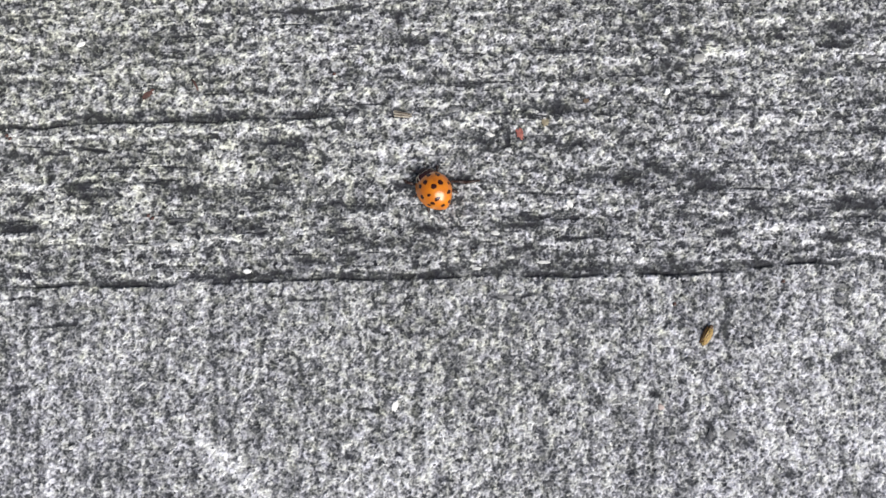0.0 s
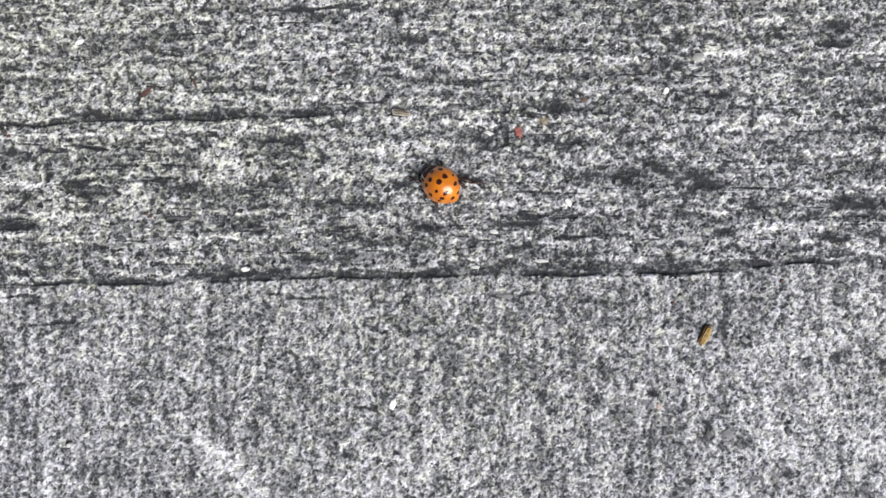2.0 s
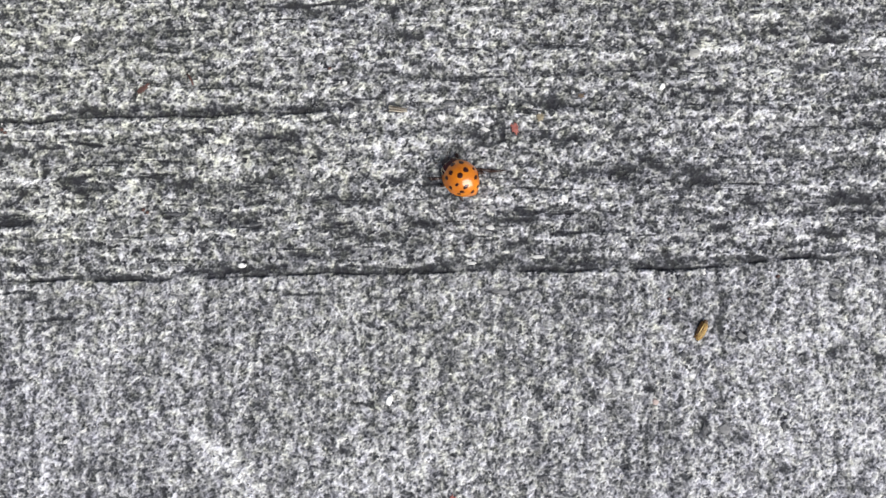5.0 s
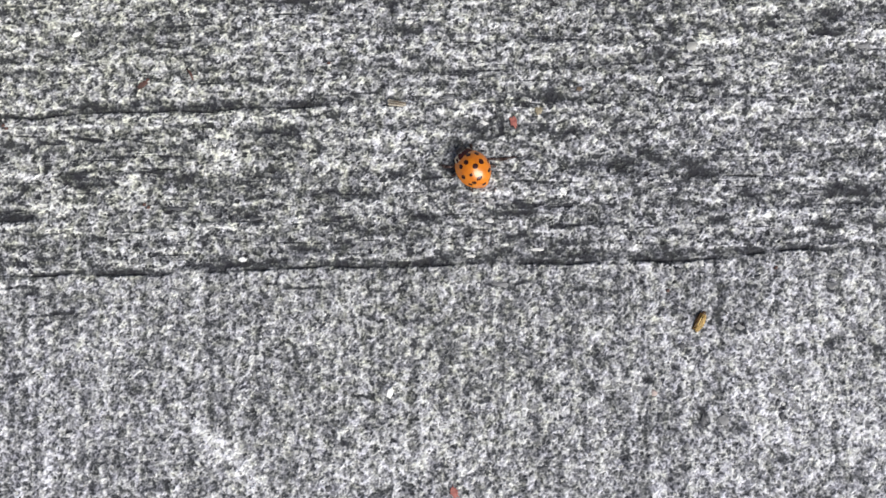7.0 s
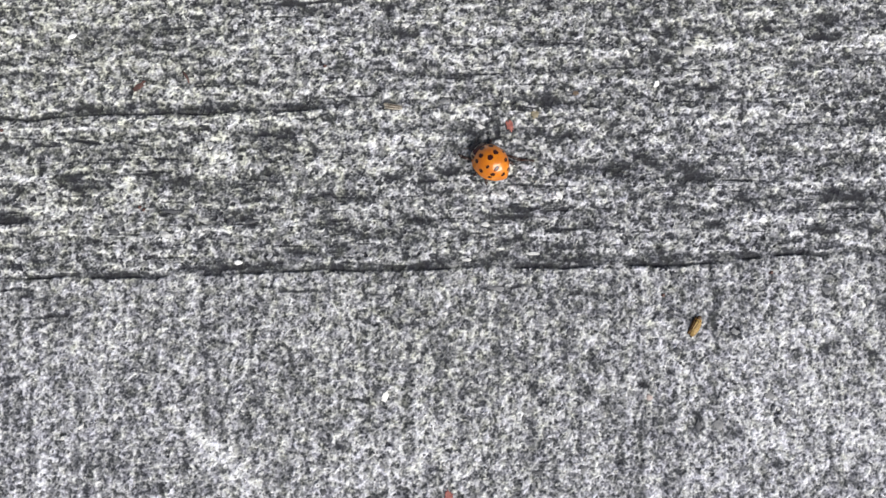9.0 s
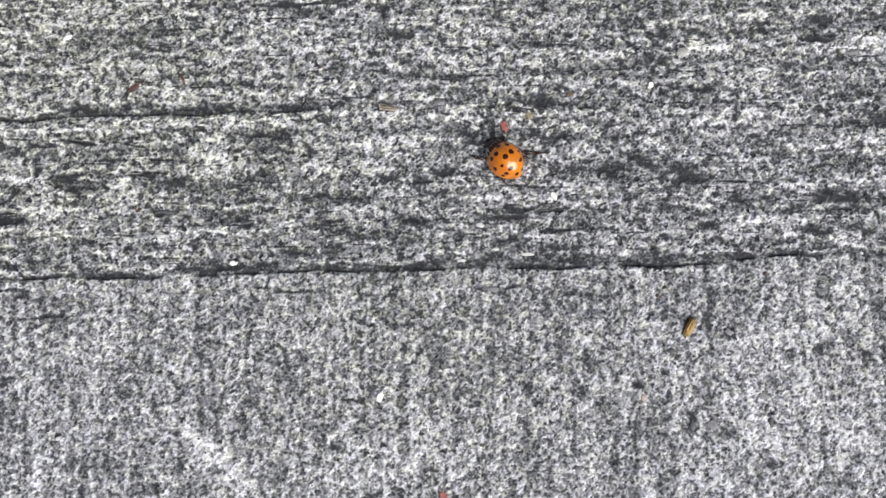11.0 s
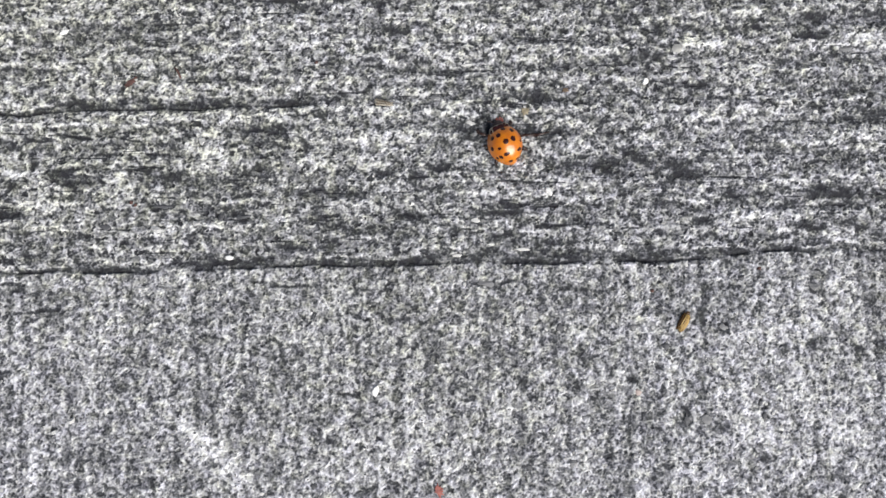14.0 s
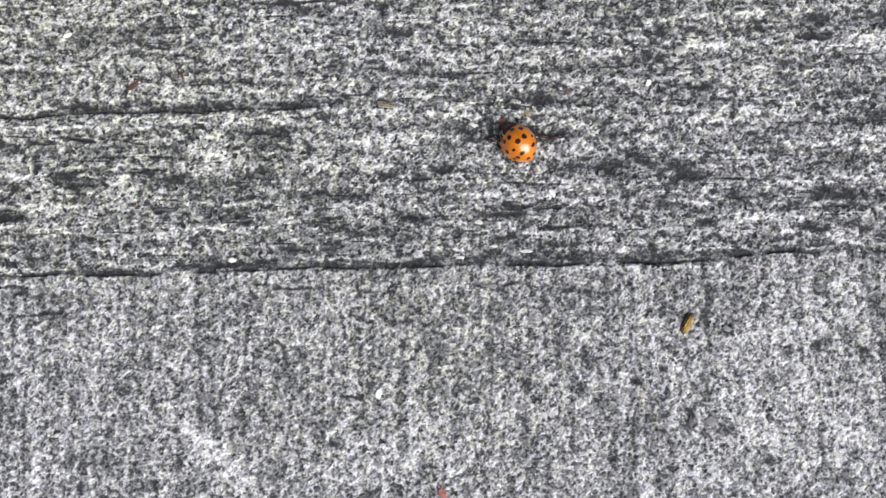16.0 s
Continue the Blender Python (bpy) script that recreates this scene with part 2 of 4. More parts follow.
DARK_NEAR_BUG = [(9.5, 16.6, 0.5, 0.75), (7.4, 15.5, 2.4, 0.85), (10.5, 3.4, 4.03, 0.56), (15.1, 4.7, 4.19, 0.48), (27, 10.4, 2, 0.56), (21.4, 11, 2.42, 0.56),
                 (31.4, 11.9, 1.77, 0.56), (12.1, 0.1, 1.69, 0.48), (18.4, 1.8, 2.42, 0.32), (38.3, 10.6, 2.58, 1.05), (40.7, 9.2, 1.69, 0.81),
                 (35.2, 5.5, 1.29, 0.64), (41.8, 1.8, 1.69, 0.48), (61.6, 6.8, 4.19, 0.72), (56.8, 1.8, 2.09, 0.6), (65.3, 1.8, 1.21, 0.56),
                 (46.1, 6.4, 1.61, 0.4), (26.3, 17.7, 3.2, 0.6), (2.4, 10.6, 1.61, 0.4), (19.2, 15.7, 2.42, 0.48)]
DARK_LOWER = [(-59.8, -7.4, 2.09, 0.28), (-56.9, -8.4, 0.89, 0.48), (-57.7, -11.1, 3.38, 0.28), (-22, -7.1, 4.99, 0.28),
              (9.2, -7, 1.69, 0.56), (12.1, -6.6, 1.61, 0.28), (57.7, -7.4, 1.13, 0.81), (40.6, -12.3, 0.56, 1.85), (-61.2, -20.3, 1.29, 0.44),
              (-39.7, -35.8, 1.29, 0.64), (-11.6, -23.1, 2.17, 0.28),
              (-13.1, -29.8, 1.29, 0.64), (0.3, -33, 1.05, 0.56), (-3.8, -12.3, 1.69, 0.28), (22.2, -7.8, 2.01, 0.48)]
DARK_CORNER = [(14.4, -21.1, 0.72, 0.72), (21.8, -22.1, 1.05, 0.81), (31.2, -20.9, 0.89, 0.48), (35.2, -22.9, 0.56, 0.64), (38.3, -26.6, 0.64, 1.05),
               (43.1, -27.8, 1.29, 0.81), (49.7, -26.2, 0.56, 0.89), (49.5, -32.6, 1.05, 0.72), (57.3, -30.2, 0.4, 2.58), (33.6, -35, 0.89, 0.89),
               (61.8, -31.4, 0.64, 0.64), (57.9, -15.4, 1.29, 0.81), (52.5, -16.4, 1.05, 0.56), (43.9, -13.2, 1.05, 0.6), (63.7, -16.4, 0.81, 0.56),
               (23.7, -17.7, 0.89, 0.64)]
PALE_FAR = [(-64.6, 33, 1.37, 0.48), (-57.4, 32.8, 1.13, 1.13), (-38, 22.5, 2.01, 0.56), (-12.9, 34.2, 1.21, 0.48), (0, 28.5, 0.89, 0.81),
            (6.4, 25.9, 1.13, 0.32), (3.8, 18.7, 2.82, 0.32), (4.2, 19.5, 1.61, 0.32), (42.5, 29.7, 1.69, 0.81), (39.2, 25.1, 0.81, 0.4),
            (49.7, 25.5, 2.42, 0.56), (64.5, 30.3, 2.82, 0.89), (49.8, 34.4, 1.29, 0.56), (60.5, 35.5, 1.61, 0.4), (48.1, 18.9, 2.01, 0.48),
            (58.1, 25.1, 2.82, 0.32), (-17.8, 22.5, 2.42, 0.48), (51.2, 21.7, 4.83, 0.32)]
PALE_MIDDLE = [(-55.6, 13.1, 1.85, 0.48), (-61.3, 9.7, 3.38, 1.05), (-44.9, 7.6, 2.42, 1.29), (-55.7, 4.7, 3.06, 0.48), (-16, 13.1, 1.37, 1.29),
               (-4.3, 13.5, 2.17, 1.05), (-8.5, 11, 1.77, 0.81), (-3.7, 7.6, 1.05, 1.05), (11.9, 1.8, 1.21, 0.48), (15.4, 1.2, 1.21, 0.4),
               (38.7, 12.7, 1.37, 0.6), (46.3, 12.7, 2.25, 0.48), (62.6, 0.1, 2.42, 0.56), (55.3, 8.1, 2.42, 0.48), (5, -2.8, 1.37, 0.4),
               (28.7, -1.6, 1.85, 0.64), (-56.4, 16.7, 7.25, 0.28), (-28.7, 18, 9.66, 0.28), (-39.2, 0.7, 2.01, 0.48), (32.6, 14.4, 2.42, 0.4),
               (-31.1, 12.1, 2.42, 0.56), (46.5, 3, 2.01, 0.48), (-6, 18.7, 3.22, 0.28)]
PALE_LOWER = [(-47.9, -6.6, 2.42, 0.28), (-46.8, -14.8, 0.52, 1.69), (-48.5, -21.7, 0.44, 1.29), (-36.9, -25, 1.2, 0.5),
              (-57.2, -33.4, 1.21, 0.97), (-13.6, -28, 0.89, 0.48), (-13.9, -33, 1.77, 0.52), (61.6, -7, 2.01, 0.72), (51.7, -18.9, 2.42, 1.37),
              (38, -20.9, 0.72, 1.21), (-51.1, -16, 2.42, 0.97), (12.3, -14.4, 2.42, 0.81), (47.7, -13.6, 1.61, 0.97), (23.8, -14.4, 1.61, 0.4),
              (54.8, -22.5, 2.01, 1.61), (-5.8, -34.6, 2.82, 0.97), (42.2, -35.4, 2.42, 0.97), (59.6, -25.8, 2.01, 2.01)]
WHITE_SMEARS = [(-34.6, -27.6, 1.0, 0.7), (-32.4, -29.3, 1.6, 1.0), (-30.4, -31.1, 1.9, 1.1), (-28.4, -33.1, 1.6, 0.9), (-26.6, -35.1, 1.3, 0.8), (42.2, 29.2, 2.6, 0.8)]


# broad faint brightening of the crust: x, y, half length, half width
FAINT = [(-50, 3, 12, 3), (57, -30.5, 8, 5), (56.5, -12, 8, 5), (-25, 28, 8, 6), (-7.8, 18.5, 8, 4), (48, -24, 12, 8), (-2, -33, 9, 4)]
DULL = [(-57, -10, 7, 3.5), (-35, -7.8, 1.6, 2.4), (-35, -8.2, 1.2, 2.0), (-48, -31.6, 5, 2.2), (24, 20.5, 5, 3), (-22, 15, 7, 3), (16, 2, 9, 2.5), (12, -9, 8, 2.5), (41, 20, 5, 2)]
FAINT_SPOTS = [(-44.6, 33.1, 4.2, 2.6), (-36.3, 33.1, 4.2, 2.6), (-52.7, 26.8, 4.2, 2.6), (-44.5, 26.8, 4.2, 2.6), (-44.3, 20.5, 4.2, 2.6),
               (-28, 33.1, 4.2, 2.6), (-28, 33.7, 4.2, 2.6), (-19.7, 33.1, 4.2, 2.6), (-11.4, 33.1, 4.2, 2.6), (-3.1, 33.1, 4.2, 2.6),
               (5.2, 33.1, 4.2, 2.6), (38.5, 33.7, 4.2, 2.6), (46.6, 26.8, 4.2, 2.6), (54.7, 20.5, 4.2, 2.6), (-19.5, 14.2, 4.2, 2.6),
               (21.6, 14.2, 4.2, 2.6), (21.6, 13.1, 4.2, 2.6), (29.8, 14.2, 4.2, 2.6), (5.1, 8.1, 4.2, 2.6), (21.5, 8.1, 4.2, 2.6),
               (29.6, 1.9, 4.2, 2.6), (54.1, 1.9, 4.2, 2.6)]
DULL_SPOTS = [(-61.3, 33.1, 4.2, 2.6), (-3.1, 26.8, 4.2, 2.6), (30.1, 33.1, 4.2, 2.6), (5.2, 20.5, 4.2, 2.6), (29.9, 20.5, 4.2, 2.6),
              (-60.6, 14.2, 4.2, 2.6), (-44, 8, 4.2, 2.6), (-60.1, 1.9, 4.2, 2.6), (-51.9, 1.9, 4.2, 2.6), (29.7, 8.1, 4.2, 2.6),
              (37.9, 8.1, 4.2, 2.6), (46.1, 8.1, 4.2, 2.6)]
FAINT_BELOW = [(-59.9, -4.3, 4.2, 2.6), (-43.6, -4.3, 4.2, 2.6), (-35.5, -4.3, 4.2, 2.6), (-19.3, -4.2, 4.2, 2.6), (-11.1, -10.3, 4.2, 2.6),
               (37.6, -4.2, 4.2, 2.6), (62, -4.2, 4.2, 2.6), (5, -34.1, 4.2, 2.6), (5.1, -28.2, 4.2, 2.6)]
DULL_BELOW = [(-11.1, -3.8, 4.2, 2.6), (-3, -3.8, 4.2, 2.6), (-3, -4.5, 4.2, 2.6), (-27.3, -10.3, 4.2, 2.6), (5.1, -10.3, 4.2, 2.6),
              (13.1, -16.3, 4.2, 2.6), (53.7, -10.3, 4.2, 2.6), (41.1, -28.2, 4.2, 2.6), (41.2, -22.3, 4.2, 2.6)]


def patches(rows):
    """Soft patches with ragged outlines."""
    ragged_x, ragged_y = 1.1 * blur_field(1.6, 0.5), 0.34 * blur_field(1.2, 0.4)
    out = np.zeros(GX.shape)
    for x, y, hx, hy in rows:
        a, b = np.searchsorted(gx, ((x - 2.2 * hx - 5) * MM, (x + 2.2 * hx + 5) * MM))
        c, d = np.searchsorted(gy, ((y - 3 * hy - 1.5) * MM, (y + 3 * hy + 1.5) * MM))
        near = np.s_[c:d, a:b]
        r = np.abs((GX[near] - x + min(1.0, hx / 5) * ragged_x[near]) / hx) ** 3 + np.abs((GY[near] - y + ragged_y[near]) / (1.3 * hy)) ** 2.4
        out[near] = np.maximum(out[near], np.exp(-r))
    return out


def cells(size, stretch, source):
    """Grains that touch: for each place a random value of its grain, another one, and the way to the grain's rim (0 at the rim)."""
    u = (GX + 0.16 * size * blur_field(0.3, 0.3, source)) / (size * stretch)
    v = (GY + 0.16 * size * blur_field(0.3, 0.3, source)) / size
    iu, iv = np.floor(u).astype(int), np.floor(v).astype(int)
    lu, lv = iu.min() - 1, iv.min() - 1
    shape = (iv.max() - lv + 2, iu.max() - lu + 2)
    ju, jv, tone, other = (source.uniform(0, 1, shape) for _ in range(4))
    f1, f2 = np.full(GX.shape, 9.0), np.full(GX.shape, 9.0)
    a, b = np.zeros(GX.shape), np.zeros(GX.shape)
    for dv in (-1, 0, 1):
        for du in (-1, 0, 1):
            cu, cv = iu + du - lu, iv + dv - lv
            d = np.hypot(iu + du + ju[cv, cu] - u, iv + dv + jv[cv, cu] - v)
            nearer = d < f1
            f2 = np.where(nearer, f1, np.minimum(f2, d))
            a, b = np.where(nearer, tone[cv, cu], a), np.where(nearer, other[cv, cu], b)
            f1 = np.minimum(f1, d)
    return a, b, f2 - f1


def groove(points, wide, wander=0.18):
    d = GY - course(points) - wander * blur_field(1.6, 1.0)
    return np.exp(-np.abs(d / wide) ** 1.6)


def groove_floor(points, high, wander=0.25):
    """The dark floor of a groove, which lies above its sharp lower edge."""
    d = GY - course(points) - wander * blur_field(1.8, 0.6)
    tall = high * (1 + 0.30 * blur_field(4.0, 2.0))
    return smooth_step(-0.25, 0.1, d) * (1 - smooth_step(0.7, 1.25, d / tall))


brushed = smooth_step(-0.9, 0.9, GY - course(GROOVE_LONG) + 0.5 * blur_field(3, 1))      # streaked above the long groove
fine = (brushed * (0.72 * blur_field(0.13, 0.115) + 0.65 * blur_field(0.105, 0.10))
        + (1 - brushed) * (0.72 * blur_field(0.10, 0.15) + 0.65 * blur_field(0.12, 0.11)) - 0.35 * blur_field(0.5, 0.4))
worm = 1 - np.abs(blur_field(0.19, 0.165)) * 1.9           # thin curling threads of crust
crumbs = blur_field(0.10, 0.09)
wisp = blur_field(0.5, 0.2)
streak = 0.75 * blur_field(4.5, 0.38) + 0.6 * blur_field(1.6, 0.32)
band = blur_field(7, 0.7)
comb = blur_field(0.34, 3.0)
cracks = smooth_step(1.9, 2.6, blur_field(1.7, 0.10) + 0.25 * blur_field(0.3, 0.1))
# short cracks along the streaks: x, y, half length (millimetres)
CRACKS = [(-51, 14.6, 2.2), (-43.9, 14.6, 1.8), (-42.5, 9.6, 1.7), (-36, 26.6, 2.8), (-62.1, 34.8, 3), (10.1, 20, 4), (-38.6, 4.2, 1.6),
          (-16.3, 36, 5), (-57.7, -11.1, 3.2), (-11.6, -23.1, 2.1), (-22, -7.2, 4), (-3.8, -12.4, 1.6), (-14.7, 2.7, 3), (-24.8, 8.9, 4),
          (19.9, 4.5, 4)]
wobble = 0.16 * blur_field(1.4, 1.4)
for x, y, h in CRACKS:
    cracks = np.maximum(cracks, 0.9 * np.exp(-((GY - y - wobble) / 0.15) ** 2 - ((GX - x) / h) ** 4))
mottle = blur_field(1.5, 1.3)
clump = blur_field(0.42, 0.45)
scrap = blur_field(0.8, 0.46)
cloud = blur_field(6, 5)
ragged = 1 + 0.6 * blur_field(0.9, 0.3)
pit_rng = np.random.default_rng(91)
pits = smooth_step(1.85, 2.4, blur_field(0.34, 0.27, pit_rng) + 0.45 * blur_field(0.12, 0.12, pit_rng))      # small dark pits
plates = (brushed * blur_field(0.26, 0.24, pit_rng) + (1 - brushed) * blur_field(0.25, 0.30, pit_rng)          # crisp plates of crust
          + 0.35 * blur_field(0.11, 0.11, pit_rng))
plates = np.tanh(1.7 * plates)
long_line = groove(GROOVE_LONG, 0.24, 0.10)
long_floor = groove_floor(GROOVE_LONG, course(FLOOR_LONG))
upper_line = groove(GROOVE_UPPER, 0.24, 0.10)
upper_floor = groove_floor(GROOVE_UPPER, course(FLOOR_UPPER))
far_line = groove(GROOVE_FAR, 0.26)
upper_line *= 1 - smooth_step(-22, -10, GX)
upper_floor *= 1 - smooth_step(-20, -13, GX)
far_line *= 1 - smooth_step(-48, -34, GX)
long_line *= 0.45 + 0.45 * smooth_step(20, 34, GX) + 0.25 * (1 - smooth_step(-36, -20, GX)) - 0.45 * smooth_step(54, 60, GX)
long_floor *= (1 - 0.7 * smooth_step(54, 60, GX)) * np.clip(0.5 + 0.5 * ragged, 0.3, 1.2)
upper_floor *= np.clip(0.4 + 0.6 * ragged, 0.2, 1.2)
# groove lower edges, dug in relief, with their shade also put into the colour
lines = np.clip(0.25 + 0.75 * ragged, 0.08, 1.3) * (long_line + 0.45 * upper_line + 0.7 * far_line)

# grains of the mortar, with pale cement curling round them, and larger smooth stones cut flush
grain_rng = np.random.default_rng(37)
tone_s, _, rim_s = cells(0.70, 1.25, grain_rng)
tone_l, other_l, rim_l = cells(1.35, 1.25, grain_rng)
def worms(length):
    """Ridges of cement: drawn out along the streaks above the long groove, even below it."""
    return brushed * curl_field(1.1 * length, 1.12, grain_rng) + (1 - brushed) * curl_field(1.15 * length, 0.94, grain_rng)


curls = np.tanh(1.8 * worms(0.95))
knots = np.tanh(1.7 * worms(1.85))
specks = np.tanh(1.5 * worms(0.44))
rims = np.exp(-(rim_s / 0.30) ** 2)
stone = smooth_step(0.10, 0.26, rim_l) * (tone_l < 0.08)
sand = (0.52 - 0.06 * brushed) * curls + (0.52 + 0.10 * brushed) * knots + 0.28 * specks + 0.22 * (1 - rims) * (2 * tone_s - 1.2) + 0.16 * rims
sand = (1 - stone) * sand + stone * (1.3 * other_l - 0.8 + 0.1 * specks)

dark = functools.reduce(np.maximum, (patches(r) for r in (DARK_FAR, DARK_MIDDLE, DARK_NEAR_BUG, DARK_LOWER, DARK_CORNER)))
pale = functools.reduce(np.maximum, (patches(r) for r in (PALE_FAR, PALE_MIDDLE, PALE_LOWER)))
bright = patches(WHITE_SMEARS)
# how far the pale crust covers the dark binder, with groove-edge shade painted in
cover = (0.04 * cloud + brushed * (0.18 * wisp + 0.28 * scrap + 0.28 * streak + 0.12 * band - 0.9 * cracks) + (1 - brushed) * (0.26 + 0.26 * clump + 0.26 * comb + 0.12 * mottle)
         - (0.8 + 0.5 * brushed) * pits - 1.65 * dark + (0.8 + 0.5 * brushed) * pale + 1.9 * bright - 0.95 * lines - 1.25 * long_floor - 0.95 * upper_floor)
for x, y, hx, hy in FAINT + FAINT_SPOTS + FAINT_BELOW:
    cover += 0.40 * np.exp(-((GX - x) / hx) ** 2 - ((GY - y) / hy) ** 2)
for x, y, hx, hy in DULL + DULL_SPOTS + DULL_BELOW:
    cover -= 0.40 * np.exp(-((GX - x) / hx) ** 2 - ((GY - y) / hy) ** 2)
amp = 0.80 + 0.30 * np.tanh(1.2 * cover + 0.3)
crust = 0.80 * sand + (1 - stone) * 0.22 * plates + 0.14 * np.tanh(0.80 * fine + (0.30 + 0.28 * brushed) * worm + 0.28 * crumbs + 0.17)
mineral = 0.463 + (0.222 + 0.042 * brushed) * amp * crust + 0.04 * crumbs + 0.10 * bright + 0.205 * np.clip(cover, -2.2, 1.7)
mineral += (0.7 + 0.1 * brushed) * (mineral - blurred(mineral, 0.20))          # crisp rims to the crumbs
relief = (0.070 * amp * crust + 0.02 * crumbs + brushed * (0.06 * streak + 0.10 * band) + (1 - brushed) * (0.02 * comb + 0.03 * mottle)
          - 0.07 * dark + 0.04 * pale - 0.13 * brushed * cracks - 0.12 * pits - 0.22 * lines - 0.22 * long_floor - 0.16 * upper_floor - 0.06) * MM
edge = smooth_step(-72, -70.5, GX) * (1 - smooth_step(70.5, 72, GX)) * smooth_step(-40, -38.5, GY) * (1 - smooth_step(40.5, 42, GY))
relief *= edge
mineral = 0.5 + (mineral - 0.5) * edge


def ground_height(x, y):
    i = int(np.clip(round((x - gx[0]) / STEP), 0, len(gx) - 1))
    j = int(np.clip(round((y - gy[0]) / STEP), 0, len(gy) - 1))
    return float(relief[j, i])


def build_slab():
    out = np.geomspace(0.004, 400.0, 26)
    xs = np.concatenate([-HALF_X - out[::-1], gx, gx[-1] + out])
    ys = np.concatenate([LOW_Y - out[::-1], gy, gy[-1] + out])
    pad = len(out)
    z, v = np.pad(relief, pad), np.pad(mineral, pad, constant_values=0.5)
    nx, ny = len(xs), len(ys)
    co = np.empty((ny, nx, 3), np.float32)
    co[..., 0], co[..., 1], co[..., 2] = xs[None, :], ys[:, None], z
    idx = np.arange(nx * ny, dtype=np.int32).reshape(ny, nx)
    quads = np.stack([idx[:-1, :-1], idx[:-1, 1:], idx[1:, 1:], idx[1:, :-1]], -1).reshape(-1, 4)
    me = bpy.data.meshes.new("ground")
    me.vertices.add(nx * ny)
    me.vertices.foreach_set("co", co.ravel())
    me.loops.add(quads.size)
    me.loops.foreach_set("vertex_index", quads.ravel())
    me.polygons.add(len(quads))
    me.polygons.foreach_set("loop_start", np.arange(0, quads.size, 4, dtype=np.int32))
    me.polygons.foreach_set("use_smooth", np.ones(len(quads), dtype=bool))
    rest = me.attributes.new("beyond", "FLOAT", "POINT")
    rest.data.foreach_set("value", np.pad(1 - edge, pad, constant_values=1.0).astype(np.float32).ravel())
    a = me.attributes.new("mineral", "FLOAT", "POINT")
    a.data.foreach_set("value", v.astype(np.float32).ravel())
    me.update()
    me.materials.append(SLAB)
    return tagged(new("ground", me), "rough weathered grey concrete slab with dark grooves and pale specks", "slab", kind="structure")


build_slab()


# ---- loose bits that lie on the slab ----
def stone_mesh(name, mat, sx, sy, sz, seed, jag=0.22, worn=False):
    """A chipped flattish stone, its underside at z = 0."""
    r = random.Random(seed)
    bm = bmesh.new()
    bmesh.ops.create_icosphere(bm, subdivisions=4 if worn else 2, radius=1.0)
    planes = [(Vector((r.uniform(-1, 1), r.uniform(-1, 1), r.uniform(-0.2, 0.8))).normalized(), r.uniform(0.42, 0.72)) for _ in range(10)]
    for v in bm.verts:
        for nrm, d in planes:                       # broken facets
            over = v.co.dot(nrm) - d
            if over > 0:
                v.co -= nrm * over
        v.co *= 1 + jag * 0.5 * noise.noise(v.co * 1.9 + Vector((seed, 0, 0)))
        if worn:
            v.co *= 1 + 0.22 * noise.noise(v.co * 5.0 + Vector((0, seed, 0)))
        v.co.z = max(v.co.z, -0.35)
        v.co = Vector((v.co.x * sx / 2, v.co.y * sy / 2, (v.co.z + 0.35) * sz / 1.35)) * MM
    return mesh_of(name, bm, mat, worn)


def shard_mesh(name, mat, sx, sy, sz, seed):
    """A broken splinter: an uneven many-cornered plate with bevelled upper edges, its underside at z = 0."""
    r = random.Random(seed)
    bm = bmesh.new()
    n = 7
    corners = [(2 * math.pi * (i + r.uniform(-0.28, 0.28)) / n, r.uniform(0.8, 1.12)) for i in range(n)]
    lean = r.uniform(-0.2, 0.2)
    rings = []
    for k, z in ((1.0, 0.0), (1.0, 0.55), (0.74, 1.0)):
        rings.append([bm.verts.new(Vector((math.cos(a) * d * k * sx / 2, math.sin(a) * d * k * sy / 2, z * sz * (1 + lean * math.cos(a)))) * MM) for a, d in corners])
    for low, top in zip(rings, rings[1:]):
        for i in range(n):
            bm.faces.new((low[i], low[(i + 1) % n], top[(i + 1) % n], top[i]))
    bm.faces.new(rings[-1])
    bm.faces.new(rings[0][::-1])
    return mesh_of(name, bm, mat, False)


def flake_mesh(name, mat, sx, sy, thick, seed, curl=0.25):
    """A thin torn flake with a ragged outline, slightly curled."""
    r = random.Random(seed)
    bm = bmesh.new()
    n = 26
    rim = [1 + r.uniform(-0.42, 0.22) for _ in range(n)]

    def at(a, k, z):
        x, y = math.cos(a) * k * sx / 2, math.sin(a) * k * sy / 2
        return Vector((x, y, z + curl * (x / sx) ** 2 * sx + 0.06 * thick * math.sin(9 * x + 5 * y))) * MM
    for z, flip in ((0.0, True), (thick, False)):
        rings = [[bm.verts.new(at(2 * math.pi * i / n, f * rim[i], z)) for i in range(n)] for f in (0.45, 0.8, 1.0)]
        mid = bm.verts.new(at(0, 0, z))
        for i in range(n):
            j = (i + 1) % n
            bm.faces.new((mid, rings[0][j], rings[0][i]) if flip else (mid, rings[0][i], rings[0][j]))
            for a, b in zip(rings, rings[1:]):
                bm.faces.new((a[i], a[j], b[j], b[i]) if flip else (a[j], a[i], b[i], b[j]))
        if flip:
            low = rings[-1]
        else:
            for i in range(n):
                j = (i + 1) % n
                bm.faces.new((low[i], low[j], rings[-1][j], rings[-1][i]))
    return mesh_of(name, bm, mat)


